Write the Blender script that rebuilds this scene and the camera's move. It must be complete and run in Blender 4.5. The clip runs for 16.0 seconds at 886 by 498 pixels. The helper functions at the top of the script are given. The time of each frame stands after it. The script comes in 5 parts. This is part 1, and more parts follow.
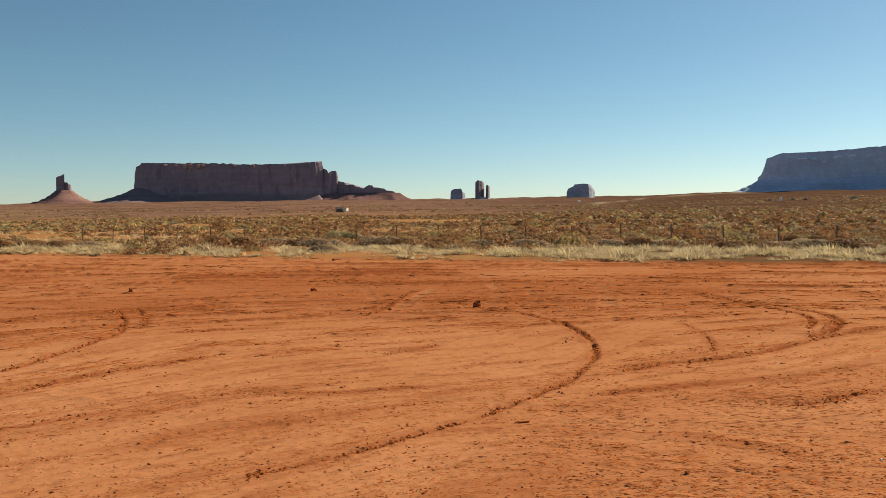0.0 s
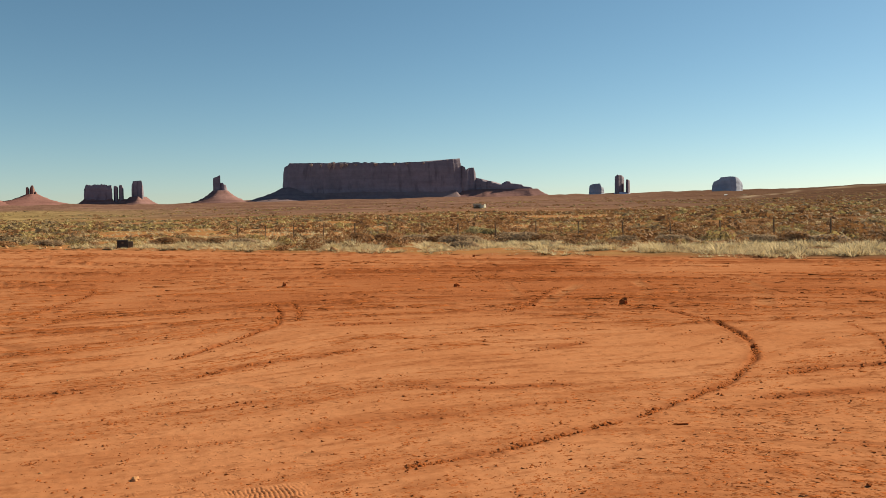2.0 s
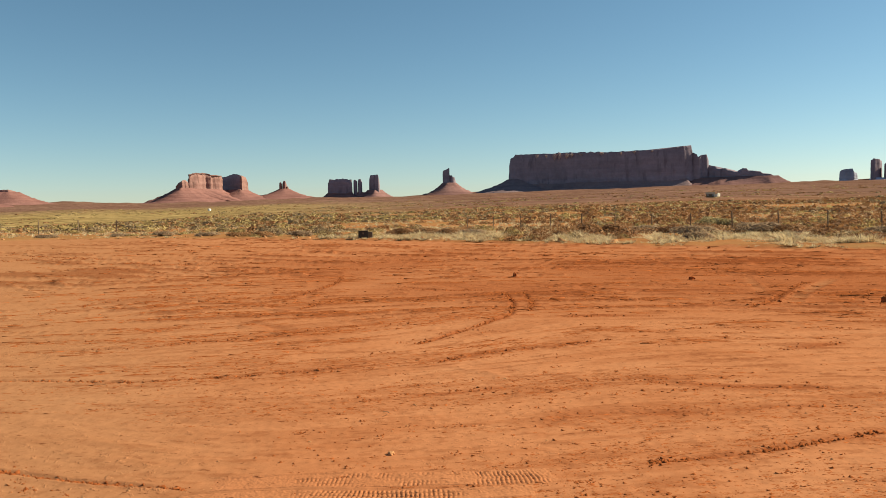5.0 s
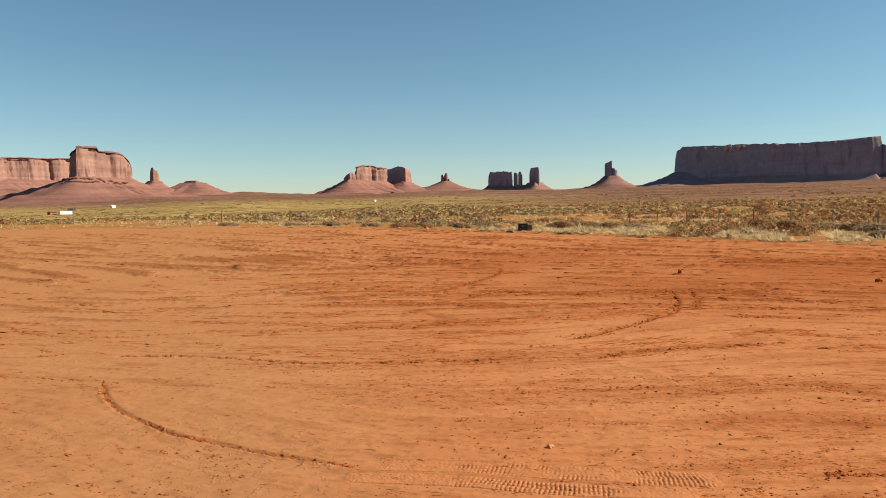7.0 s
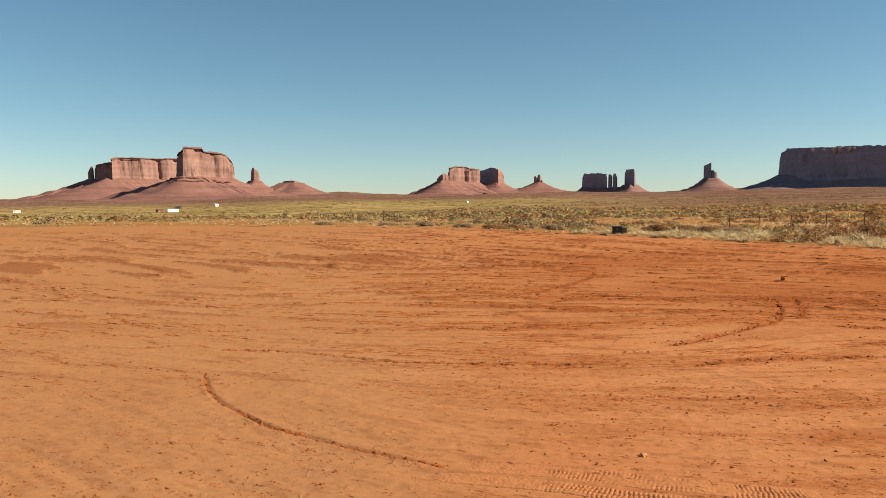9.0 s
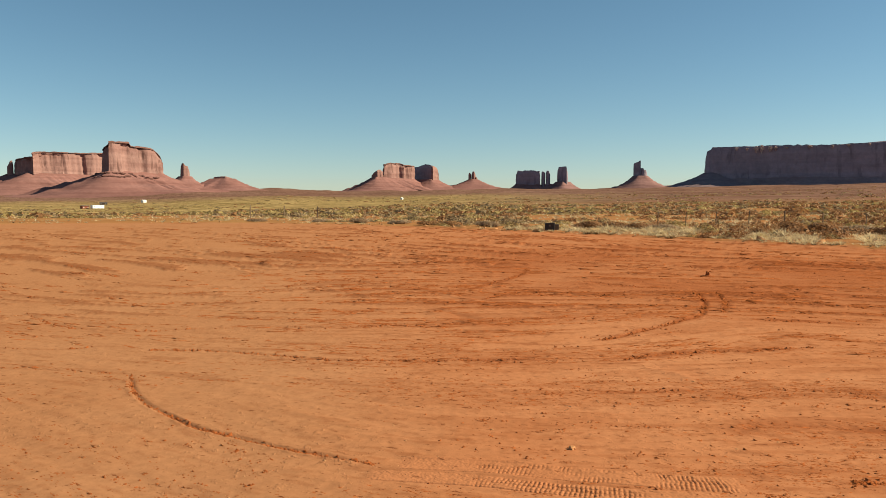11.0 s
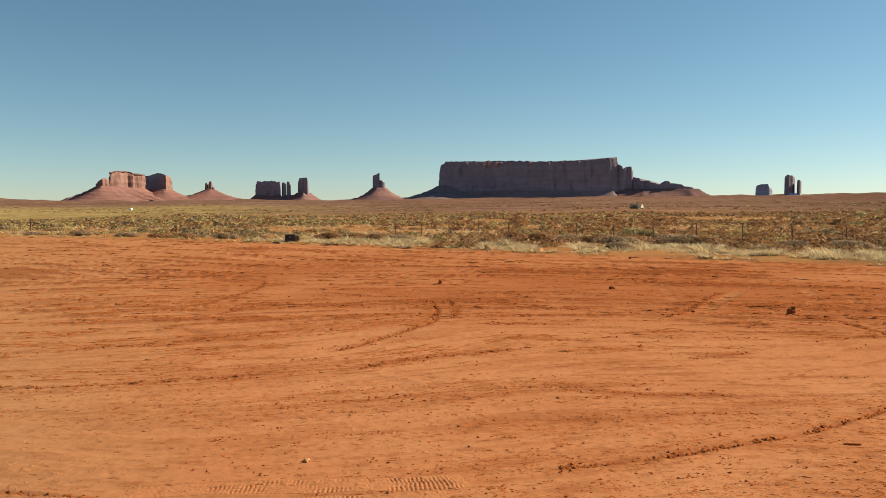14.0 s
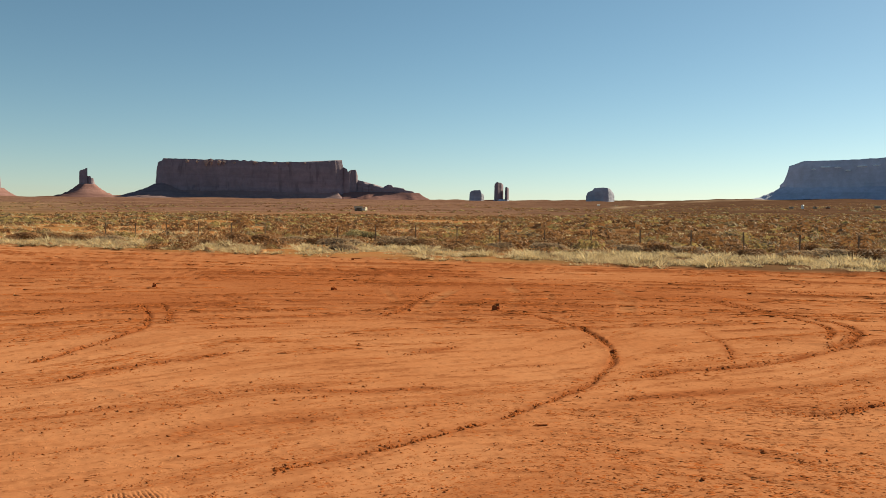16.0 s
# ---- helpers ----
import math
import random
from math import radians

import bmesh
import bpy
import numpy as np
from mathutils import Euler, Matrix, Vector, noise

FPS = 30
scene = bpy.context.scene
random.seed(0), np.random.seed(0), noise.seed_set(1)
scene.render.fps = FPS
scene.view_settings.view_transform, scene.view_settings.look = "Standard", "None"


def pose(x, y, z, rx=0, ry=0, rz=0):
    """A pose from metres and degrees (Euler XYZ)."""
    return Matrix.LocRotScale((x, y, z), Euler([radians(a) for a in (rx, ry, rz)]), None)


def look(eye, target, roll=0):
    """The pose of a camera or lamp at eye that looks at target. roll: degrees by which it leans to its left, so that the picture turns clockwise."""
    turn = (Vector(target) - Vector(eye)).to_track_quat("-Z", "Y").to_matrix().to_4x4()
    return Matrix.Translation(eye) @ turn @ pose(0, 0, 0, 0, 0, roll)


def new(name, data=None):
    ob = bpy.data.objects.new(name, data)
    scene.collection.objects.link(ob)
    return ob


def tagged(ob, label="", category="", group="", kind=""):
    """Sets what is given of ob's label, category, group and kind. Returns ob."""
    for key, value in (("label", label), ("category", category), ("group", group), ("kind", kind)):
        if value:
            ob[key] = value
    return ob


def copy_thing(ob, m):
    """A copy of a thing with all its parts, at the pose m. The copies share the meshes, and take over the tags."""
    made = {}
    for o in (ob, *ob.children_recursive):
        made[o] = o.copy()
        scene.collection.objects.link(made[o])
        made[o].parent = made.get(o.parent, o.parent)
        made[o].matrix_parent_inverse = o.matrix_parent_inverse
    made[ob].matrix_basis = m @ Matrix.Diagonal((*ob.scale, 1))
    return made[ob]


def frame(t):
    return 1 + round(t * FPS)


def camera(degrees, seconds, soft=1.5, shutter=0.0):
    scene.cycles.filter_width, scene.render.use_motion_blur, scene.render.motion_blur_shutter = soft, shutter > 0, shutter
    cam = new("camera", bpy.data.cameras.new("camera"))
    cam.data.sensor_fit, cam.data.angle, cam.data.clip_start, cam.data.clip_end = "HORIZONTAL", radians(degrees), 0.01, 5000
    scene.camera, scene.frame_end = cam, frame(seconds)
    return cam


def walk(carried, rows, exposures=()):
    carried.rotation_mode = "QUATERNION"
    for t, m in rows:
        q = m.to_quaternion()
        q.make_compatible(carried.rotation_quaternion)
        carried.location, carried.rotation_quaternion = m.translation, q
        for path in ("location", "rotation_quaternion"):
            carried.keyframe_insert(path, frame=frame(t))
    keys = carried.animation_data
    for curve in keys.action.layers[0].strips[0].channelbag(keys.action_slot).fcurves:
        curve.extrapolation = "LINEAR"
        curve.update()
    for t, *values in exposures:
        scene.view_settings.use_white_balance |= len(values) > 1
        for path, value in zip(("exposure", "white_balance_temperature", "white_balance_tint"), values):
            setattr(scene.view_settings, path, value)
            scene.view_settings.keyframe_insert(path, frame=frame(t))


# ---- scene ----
cam = camera(57.4, 16.0, soft=0.75)
ROWS = [
    (0.0, 0.000, 0.000, 1.586, 0.00, -2.09, 0.41),
    (0.5, -0.039, 0.005, 1.586, 2.42, -2.18, 0.64),
    (1.0, -0.067, 0.003, 1.581, 5.14, -2.27, 0.70),
    (1.5, -0.095, 0.011, 1.584, 7.39, -2.21, 0.52),
    (2.0, -0.119, 0.019, 1.583, 9.69, -2.26, 0.84),
    (2.5, -0.142, 0.022, 1.580, 12.18, -2.19, 0.89),
    (3.0, -0.155, 0.006, 1.580, 14.92, -2.01, 1.54),
    (3.5, -0.165, 0.008, 1.581, 17.38, -2.09, 1.47),
    (4.0, -0.175, -0.010, 1.574, 20.10, -2.24, 1.18),
    (4.2, -0.184, -0.020, 1.583, 21.35, -2.25, 1.34),
    (6.3, -0.223, -0.136, 1.600, 32.69, -3.01, 0.45),
    (6.5, -0.218, -0.131, 1.601, 34.16, -2.87, 0.54),
    (7.0, -0.214, -0.128, 1.601, 36.77, -2.98, 0.59),
    (7.5, -0.218, -0.122, 1.602, 39.15, -2.76, 0.41),
    (8.0, -0.231, -0.133, 1.604, 41.64, -2.75, -0.15),
    (8.2, -0.233, -0.132, 1.600, 43.33, -2.86, 0.01),
    (10.3, -0.198, -0.138, 1.617, 42.52, -2.89, 0.28),
    (10.5, -0.199, -0.131, 1.612, 41.17, -3.05, 0.35),
    (11.0, -0.199, -0.120, 1.609, 38.68, -3.10, -0.06),
    (11.5, -0.194, -0.126, 1.613, 36.94, -2.86, 0.15),
    (12.0, -0.195, -0.115, 1.613, 33.60, -2.68, 0.05),
    (12.5, -0.170, -0.112, 1.611, 30.54, -2.50, -0.19),
    (13.0, -0.172, -0.111, 1.613, 27.62, -2.45, 0.05),
    (13.5, -0.148, -0.115, 1.616, 24.18, -2.62, 0.13),
    (14.0, -0.127, -0.114, 1.620, 20.53, -2.29, -0.07),
    (14.5, -0.126, -0.109, 1.618, 16.96, -2.29, -0.27),
    (15.0, -0.107, -0.108, 1.618, 13.22, -2.24, -0.30),
    (15.5, -0.080, -0.118, 1.615, 7.90, -1.94, -0.27),
    (16.0, -0.048, -0.134, 1.618, 1.30, -2.03, -0.80),
]
walk(cam, [(t, pose(x, y, z, 90 + pitch, roll, yaw)) for t, x, y, z, yaw, pitch, roll in ROWS],
     [(0.0, 0.63, 7050, -1), (3.5, 0.77, 7050, -1), (7.0, 0.84, 7050, -1), (11.0, 0.75, 7050, -1), (12.5, 0.71, 7050, -1), (14.0, 0.74, 7150, -1), (16.0, 0.71, 7450, -1)])

# ---- light: low sun ahead and to the right, clear sky ----
SUN_AZ, SUN_EL = -51.0, 33.0     # azimuth counts to the left of straight ahead
world = bpy.data.worlds.new("sky")
scene.world = world
world.use_nodes = True
wn = world.node_tree
wn.nodes.clear()
w_sky = wn.nodes.new("ShaderNodeTexSky")
w_sky.sky_type = "NISHITA"
w_sky.sun_disc = False
w_sky.sun_elevation = radians(SUN_EL)
w_sky.sun_rotation = radians(-SUN_AZ)
w_sky.altitude, w_sky.air_density, w_sky.dust_density, w_sky.ozone_density = 1600, 0.95, 0.6, 3.0
w_bg = wn.nodes.new("ShaderNodeBackground")
w_bg.inputs["Strength"].default_value = 0.062
w_out = wn.nodes.new("ShaderNodeOutputWorld")
w_tint = wn.nodes.new("ShaderNodeMix")      # dry high-desert air
w_tint.data_type, w_tint.blend_type = "RGBA", "MULTIPLY"
w_tint.inputs[0].default_value = 1.0
w_tint.inputs[7].default_value = (1.05, 1.0, 1.02, 1)
wn.links.new(w_sky.outputs[0], w_tint.inputs[6])
w_hue = wn.nodes.new("ShaderNodeHueSaturation")
w_hue.inputs["Hue"].default_value = 0.488
w_hue.inputs["Saturation"].default_value = 1.07
wn.links.new(w_tint.outputs[2], w_hue.inputs["Color"])
wn.links.new(w_hue.outputs[0], w_bg.inputs[0])
wn.links.new(w_bg.outputs[0], w_out.inputs[0])
sun_data = bpy.data.lights.new("sun", "SUN")
sun_data.energy, sun_data.angle, sun_data.color = 5.0, radians(0.53), (1.0, 0.92, 0.76)
sun = new("sun", sun_data)
SUN_DIR = Vector((-math.sin(radians(SUN_AZ)) * math.cos(radians(SUN_EL)), math.cos(radians(SUN_AZ)) * math.cos(radians(SUN_EL)), math.sin(radians(SUN_EL))))
sun.matrix_world = look(SUN_DIR * 100, (0, 0, 0))


# ---- materials ----
class Nodes:
    """A small builder of node materials."""

    def __init__(self, name, rough=0.9, metal=0.0):
        self.mat = bpy.data.materials.new(name)
        self.mat.use_nodes = True
        self.t = self.mat.node_tree
        self.bsdf = self.t.nodes["Principled BSDF"]
        self.bsdf.inputs["Roughness"].default_value = rough
        self.bsdf.inputs["Metallic"].default_value = metal
        self.bsdf.inputs["Specular IOR Level"].default_value = 0.0 if rough > 0.85 else 0.3
        self.geo = self.t.nodes.new("ShaderNodeNewGeometry")

    def put(self, socket, value):
        if isinstance(value, bpy.types.NodeSocket):
            self.t.links.new(value, socket)
        else:
            socket.default_value = value

    def place(self, sx=1.0, sy=1.0, sz=1.0, turn=0.0):
        m = self.t.nodes.new("ShaderNodeMapping")
        m.inputs["Scale"].default_value = (sx, sy, sz)
        r = self.t.nodes.new("ShaderNodeVectorRotate")
        r.rotation_type = "Z_AXIS"
        r.inputs["Angle"].default_value = radians(turn)
        self.put(r.inputs["Vector"], self.geo.outputs["Position"])
        self.put(m.inputs["Vector"], r.outputs[0])
        return m.outputs[0]

    def noise(self, scale, detail=4.0, where=None, rough=0.55, warp=0.0):
        n = self.t.nodes.new("ShaderNodeTexNoise")
        n.inputs["Scale"].default_value = scale
        n.inputs["Detail"].default_value = detail
        n.inputs["Roughness"].default_value = rough
        n.inputs["Distortion"].default_value = warp
        self.put(n.inputs["Vector"], where or self.geo.outputs["Position"])
        return n.outputs["Fac"]

    def ramp(self, fac, *stops):
        r = self.t.nodes.new("ShaderNodeValToRGB")
        while len(r.color_ramp.elements) < len(stops):
            r.color_ramp.elements.new(0.5)
        for e, (p, c) in zip(r.color_ramp.elements, stops):
            e.position = p
            e.color = (*c, 1) if isinstance(c, tuple) else (c, c, c, 1)
        self.put(r.inputs[0], fac)
        return r.outputs[0]

    def mix(self, fac, a, b, blend="MIX"):
        m = self.t.nodes.new("ShaderNodeMix")
        m.data_type, m.blend_type = "RGBA", blend
        self.put(m.inputs[0], fac)
        for s, v in ((6, a), (7, b)):
            self.put(m.inputs[s], (*v, 1) if isinstance(v, tuple) else v)
        return m.outputs[2]

    def math(self, op, a, b=0.0):
        m = self.t.nodes.new("ShaderNodeMath")
        m.operation = op
        self.put(m.inputs[0], a)
        self.put(m.inputs[1], b)
        return m.outputs[0]

    def attribute(self, name):
        a = self.t.nodes.new("ShaderNodeAttribute")
        a.attribute_name = name
        return a.outputs["Fac"]

    def bump(self, height, strength, dist):
        b = self.t.nodes.new("ShaderNodeBump")
        b.inputs["Strength"].default_value = strength
        b.inputs["Distance"].default_value = dist
        self.put(b.inputs["Height"], height)
        self.put(self.bsdf.inputs["Normal"], b.outputs[0])

    def colour(self, c):
        self.put(self.bsdf.inputs["Base Color"], (*c, 1) if isinstance(c, tuple) else c)
        return self.mat


def plain(name, c, rough=0.7, metal=0.0, vary=0.25, scale=6.0):
    """A paint or metal with slight soiling."""
    n = Nodes(name, rough, metal)
    f = n.ramp(n.noise(scale, 5), (0.3, tuple(v * (1 - vary) for v in c)), (0.7, c))
    n.bump(n.noise(scale * 6, 3), 0.15, 0.01)
    return n.colour(f)


def ground_material():
    n = Nodes("red_earth", 0.95)
    # bare lot: fine pale sand, redder drawn-out bands, dark dashes shaded in the colour
    base = n.ramp(n.noise(0.35, 6, rough=0.6), (0.30, (0.395, 0.142, 0.062)), (0.5, (0.435, 0.169, 0.078)), (0.72, (0.462, 0.193, 0.094)))
    lot = n.mix(n.math("MULTIPLY", n.attribute("streak"), 0.65), base, (0.315, 0.100, 0.040))
    churn = n.attribute("churn")
    lot = n.mix(n.math("MULTIPLY", churn, 0.8), lot, (0.300, 0.088, 0.034))
    lot = n.mix(n.math("MULTIPLY", n.attribute("dust"), 0.3), lot, (0.335, 0.160, 0.078))
    fine = n.ramp(n.noise(11.0, 6, rough=0.7), (0.34, 0.80), (0.58, 1.04))
    lot = n.mix(0.7, lot, fine, "MULTIPLY")
    broken = n.ramp(n.noise(14.0, 4, rough=0.65), (0.34, 0.35), (0.56, 1.0))
    # dashes, ruts and tread grooves darkened to stand for their shade
    lot = n.mix(n.math("MULTIPLY", n.math("MULTIPLY", n.attribute("dash_shade"), broken), 0.8), lot, (0.165, 0.038, 0.012))
    # scattered small darker specks, thickest where the ground is trodden
    cover = n.math("MULTIPLY", n.attribute("trodden"), n.ramp(n.noise(0.9, 4, rough=0.6), (0.36, 0.25), (0.62, 1.0)))
    flake = n.noise(15.0, 6, n.place(0.6, 1.5, 1.0, -18), 0.68)
    chips = n.ramp(n.math("ADD", flake, n.math("MULTIPLY", cover, 0.115)), (0.625, 0.0), (0.665, 1.0))
    lot = n.mix(n.math("MULTIPLY", chips, 0.75), lot, (0.150, 0.038, 0.013))
    pale = n.ramp(n.noise(26.0, 3, rough=0.6), (0.70, 0.0), (0.78, 1.0))
    lot = n.mix(n.math("MULTIPLY", pale, 0.25), lot, (0.50, 0.32, 0.20))
    # plain: red soil with dry grass in bands
    soil = n.ramp(n.noise(0.05, 6, rough=0.65), (0.35, (0.28, 0.106, 0.042)), (0.65, (0.39, 0.162, 0.070)))
    grass = n.ramp(n.noise(0.25, 6, rough=0.7), (0.35, (0.16, 0.095, 0.036)), (0.65, (0.34, 0.215, 0.085)))
    bands = n.ramp(n.noise(0.022, 6, n.place(0.35, 1.4, 1.0, 8), 0.7), (0.43, 0.10), (0.66, 0.80))
    near = n.mix(bands, soil, grass)
    far_c = n.ramp(n.noise(0.006, 8, n.place(0.3, 1.3, 1.0, -5), 0.7), (0.35, (0.165, 0.080, 0.056)), (0.55, (0.225, 0.118, 0.086)), (0.72, (0.30, 0.172, 0.125)))
    tufts = n.ramp(n.noise(0.10, 7, n.place(0.6, 1.3, 1.0, 0), 0.75), (0.43, 0.42), (0.55, 1.12))
    meadow = n.ramp(n.noise(0.06, 8, n.place(0.35, 1.3, 1.0, -40), 0.8), (0.38, (0.20, 0.125, 0.050)), (0.50, (0.335, 0.217, 0.092)), (0.62, (0.45, 0.307, 0.142)))
    far_c = n.mix(n.attribute("meadow"), far_c, meadow)
    far_c = n.mix(0.8, far_c, tufts, "MULTIPLY")
    # dense brush to the right, its shadow sides put into the ground colour
    brush = n.ramp(n.noise(0.05, 8, n.place(0.5, 1.2, 1.0, 10), 0.75), (0.38, (0.062, 0.031, 0.020)), (0.55, (0.108, 0.056, 0.036)), (0.70, (0.178, 0.096, 0.060)))
    near = n.mix(n.math("MULTIPLY", n.attribute("brush_shade"), 0.8), near, brush)
    far_c = n.mix(n.math("MULTIPLY", n.attribute("brush_shade"), 0.9), far_c, brush)
    far_c = n.mix(n.attribute("wash"), far_c, (0.328, 0.221, 0.156))
    wild = n.mix(n.attribute("distance"), near, far_c)
    # grains, flat crumbs of crust, and drag marks along the edge of the lot
    rough = n.ramp(n.noise(0.5, 4, rough=0.6), (0.44, 0.05), (0.64, 1.0))
    crust = n.ramp(n.noise(24.0, 3, rough=0.6), (0.61, 0.0), (0.66, 1.0))
    flakes = n.ramp(n.noise(9.0, 4, n.place(0.85, 1.15, 1.0, 20), 0.65), (0.59, 0.0), (0.65, 1.0))
    drag = n.ramp(n.noise(2.2, 5, n.place(0.3, 1.7, 1.0, 20), 0.7), (0.52, 0.0), (0.60, 1.0))
    relief = n.math("ADD", n.math("MULTIPLY", n.math("ADD", n.math("MULTIPLY", crust, 0.5), n.math("MULTIPLY", flakes, 0.8)), rough), n.math("MULTIPLY", n.noise(70.0, 3), 0.25))
    relief = n.math("ADD", relief, n.math("MULTIPLY", n.math("MULTIPLY", drag, 1.6), churn))
    relief = n.math("ADD", relief, n.math("MULTIPLY", chips, 0.8))
    n.bump(relief, 0.55, 0.008)
    return n.colour(n.mix(n.attribute("wild"), lot, wild))


def rock_material(name, light, mid, dark, bed, varnish=0.0):
    """Sandstone with level beds and vertical streaks of dark varnish."""
    n = Nodes(name, 0.92)
    beds = n.ramp(n.noise(1.0, 6, n.place(0.002, 0.002, bed), 0.7), (0.33, dark), (0.48, mid), (0.66, light))
    streaks = n.ramp(n.noise(1.0, 6, n.place(0.011, 0.011, 0.006), 0.6), (0.36, 0.74), (0.56, 1.05))
    c = n.mix(0.5, beds, streaks, "MULTIPLY")
    c = n.mix(0.5, c, n.ramp(n.noise(0.05, 8, rough=0.75), (0.35, 0.7), (0.62, 1.1)), "MULTIPLY")
    if varnish:
        stain = n.ramp(n.noise(1.0, 5, n.place(0.055, 0.055, 0.007), 0.62), (0.53, 0.0), (0.61, 1.0))
        where = n.ramp(n.noise(0.011, 3, rough=0.6), (0.42, 0.1), (0.58, 1.0))
        c = n.mix(n.math("MULTIPLY", n.math("MULTIPLY", stain, where), varnish), c, tuple(0.42 * v for v in dark))
    n.bump(n.noise(0.09, 8, n.place(1.0, 1.0, 0.5), 0.75), 0.42, 4.0)
    return n.colour(c)


M_GROUND = ground_material()
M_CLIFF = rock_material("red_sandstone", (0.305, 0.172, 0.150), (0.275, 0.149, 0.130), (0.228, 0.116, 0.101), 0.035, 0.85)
# mauve stands for shade and haze on the red rock, besides the varnish streaks
M_DUSK = rock_material("varnished_shade_mauve", (0.295, 0.230, 0.262), (0.27, 0.208, 0.240), (0.23, 0.175, 0.204), 0.035, 0.5)
# the blue of this base colour stands for distance haze on red rock
M_HAZE_BLUE = rock_material("hazed_blue_sandstone", (0.56, 0.56, 0.68), (0.52, 0.515, 0.63), (0.45, 0.44, 0.54), 0.035)
# scree below shaded walls, the shade put into its colour
M_DUSKSCREE = rock_material("shade_mauve_scree", (0.275, 0.185, 0.185), (0.25, 0.165, 0.166), (0.215, 0.140, 0.141), 0.09)
# haze on the small far buttes, put into the base colour
M_HAZE = rock_material("hazed_grey_sandstone", (0.41, 0.40, 0.48), (0.37, 0.36, 0.435), (0.31, 0.30, 0.365), 0.035)
# far scree with haze and shade mixed into the colour
M_MAUVE = rock_material("hazed_far_scree", (0.255, 0.138, 0.127), (0.228, 0.119, 0.109), (0.190, 0.096, 0.088), 0.09)
M_TALUS = rock_material("scree", (0.280, 0.137, 0.120), (0.250, 0.117, 0.101), (0.200, 0.090, 0.077), 0.09)


def leaf_material(name, a, b, c, scale=0.9, through_light=0.45):
    n = Nodes(name, 0.85)
    f = n.ramp(n.noise(scale, 4, rough=0.7), (0.3, a), (0.5, b), (0.7, c))
    n.colour(f)
    thin = n.t.nodes.new("ShaderNodeBsdfTranslucent")
    n.put(thin.inputs["Color"], f)
    both = n.t.nodes.new("ShaderNodeMixShader")
    both.inputs[0].default_value = through_light
    n.t.links.new(n.bsdf.outputs[0], both.inputs[1])
    n.t.links.new(thin.outputs[0], both.inputs[2])
    n.t.links.new(both.outputs[0], n.t.nodes["Material Output"].inputs["Surface"])
    return n.mat


M_STRAW = leaf_material("dry_grass", (0.42, 0.285, 0.155), (0.60, 0.45, 0.265), (0.72, 0.57, 0.37), 2.2, 0.4)
M_SAGE = leaf_material("sagebrush_leaf", (0.16, 0.102, 0.054), (0.26, 0.172, 0.092), (0.37, 0.255, 0.145), 0.6, 0.35)
M_BROWN = leaf_material("brown_scrub", (0.190, 0.082, 0.034), (0.29, 0.135, 0.056), (0.39, 0.208, 0.092), 0.5, 0.3)
M_GOLD = leaf_material("yellow_scrub", (0.25, 0.165, 0.060), (0.37, 0.255, 0.100), (0.47, 0.34, 0.150), 0.3, 0.35)
M_GREEN = leaf_material("rabbitbrush_leaf", (0.295, 0.217, 0.094), (0.385, 0.291, 0.139), (0.451, 0.353, 0.193), 2.0, 0.4)
M_SHRUB = leaf_material("grey_shrub_leaf", (0.27, 0.165, 0.095), (0.37, 0.240, 0.145), (0.45, 0.310, 0.200), 1.2, 0.5)
M_CAP = plain("dark_caprock", (0.22, 0.112, 0.095), 0.95, 0, 0.4, 0.05)
M_TWIG = plain("grey_twig", (0.16, 0.12, 0.09), 0.9)
M_CLOD = plain("dirt_clod", (0.36, 0.100, 0.033), 0.95, 0, 0.35, 25)
M_BANK = plain("bank_earth", (0.29, 0.090, 0.034), 0.95, 0, 0.4, 3)
M_STONE = plain("pale_stone", (0.56, 0.26, 0.12), 0.9, 0, 0.35, 30)
M_POST = plain("weathered_post", (0.22, 0.15, 0.10), 0.9)
M_WIRE = plain("fence_wire", (0.25, 0.22, 0.2), 0.5, 0.8)
M_DARKSTEEL = plain("dark_painted_steel", (0.045, 0.035, 0.03), 0.6)
M_GREY = plain("weathered_grey", (0.20, 0.15, 0.11), 0.9)
M_WHITE = plain("white_paint", (0.80, 0.78, 0.74), 0.5, 0, 0.08, 0.8)
M_CREAM = plain("cream_paint", (0.74, 0.63, 0.46), 0.5, 0, 0.1, 0.8)
M_ROOF = plain("dark_roof", (0.10, 0.07, 0.06), 0.85)
M_BRICKRED = plain("red_siding", (0.34, 0.10, 0.055), 0.8)
M_TAN = plain("tan_siding", (0.38, 0.28, 0.19), 0.8)
M_GLASS = plain("dark_window", (0.03, 0.035, 0.04), 0.15, 0, 0.1)
M_RUBBER = plain("black_rubber", (0.02, 0.02, 0.02), 0.9)
M_SNOW = plain("shaded_snow", (0.90, 0.92, 0.95), 0.8, 0, 0.1, 0.02)


# ---- mesh helpers ----
def mesh_of(name, verts, faces, material, smooth=False):
    me = bpy.data.meshes.new(name)
    me.from_pydata([tuple(v) for v in verts], [], faces)
    me.update()
    if smooth:
        me.shade_smooth()
    me.materials.append(material)
    return me


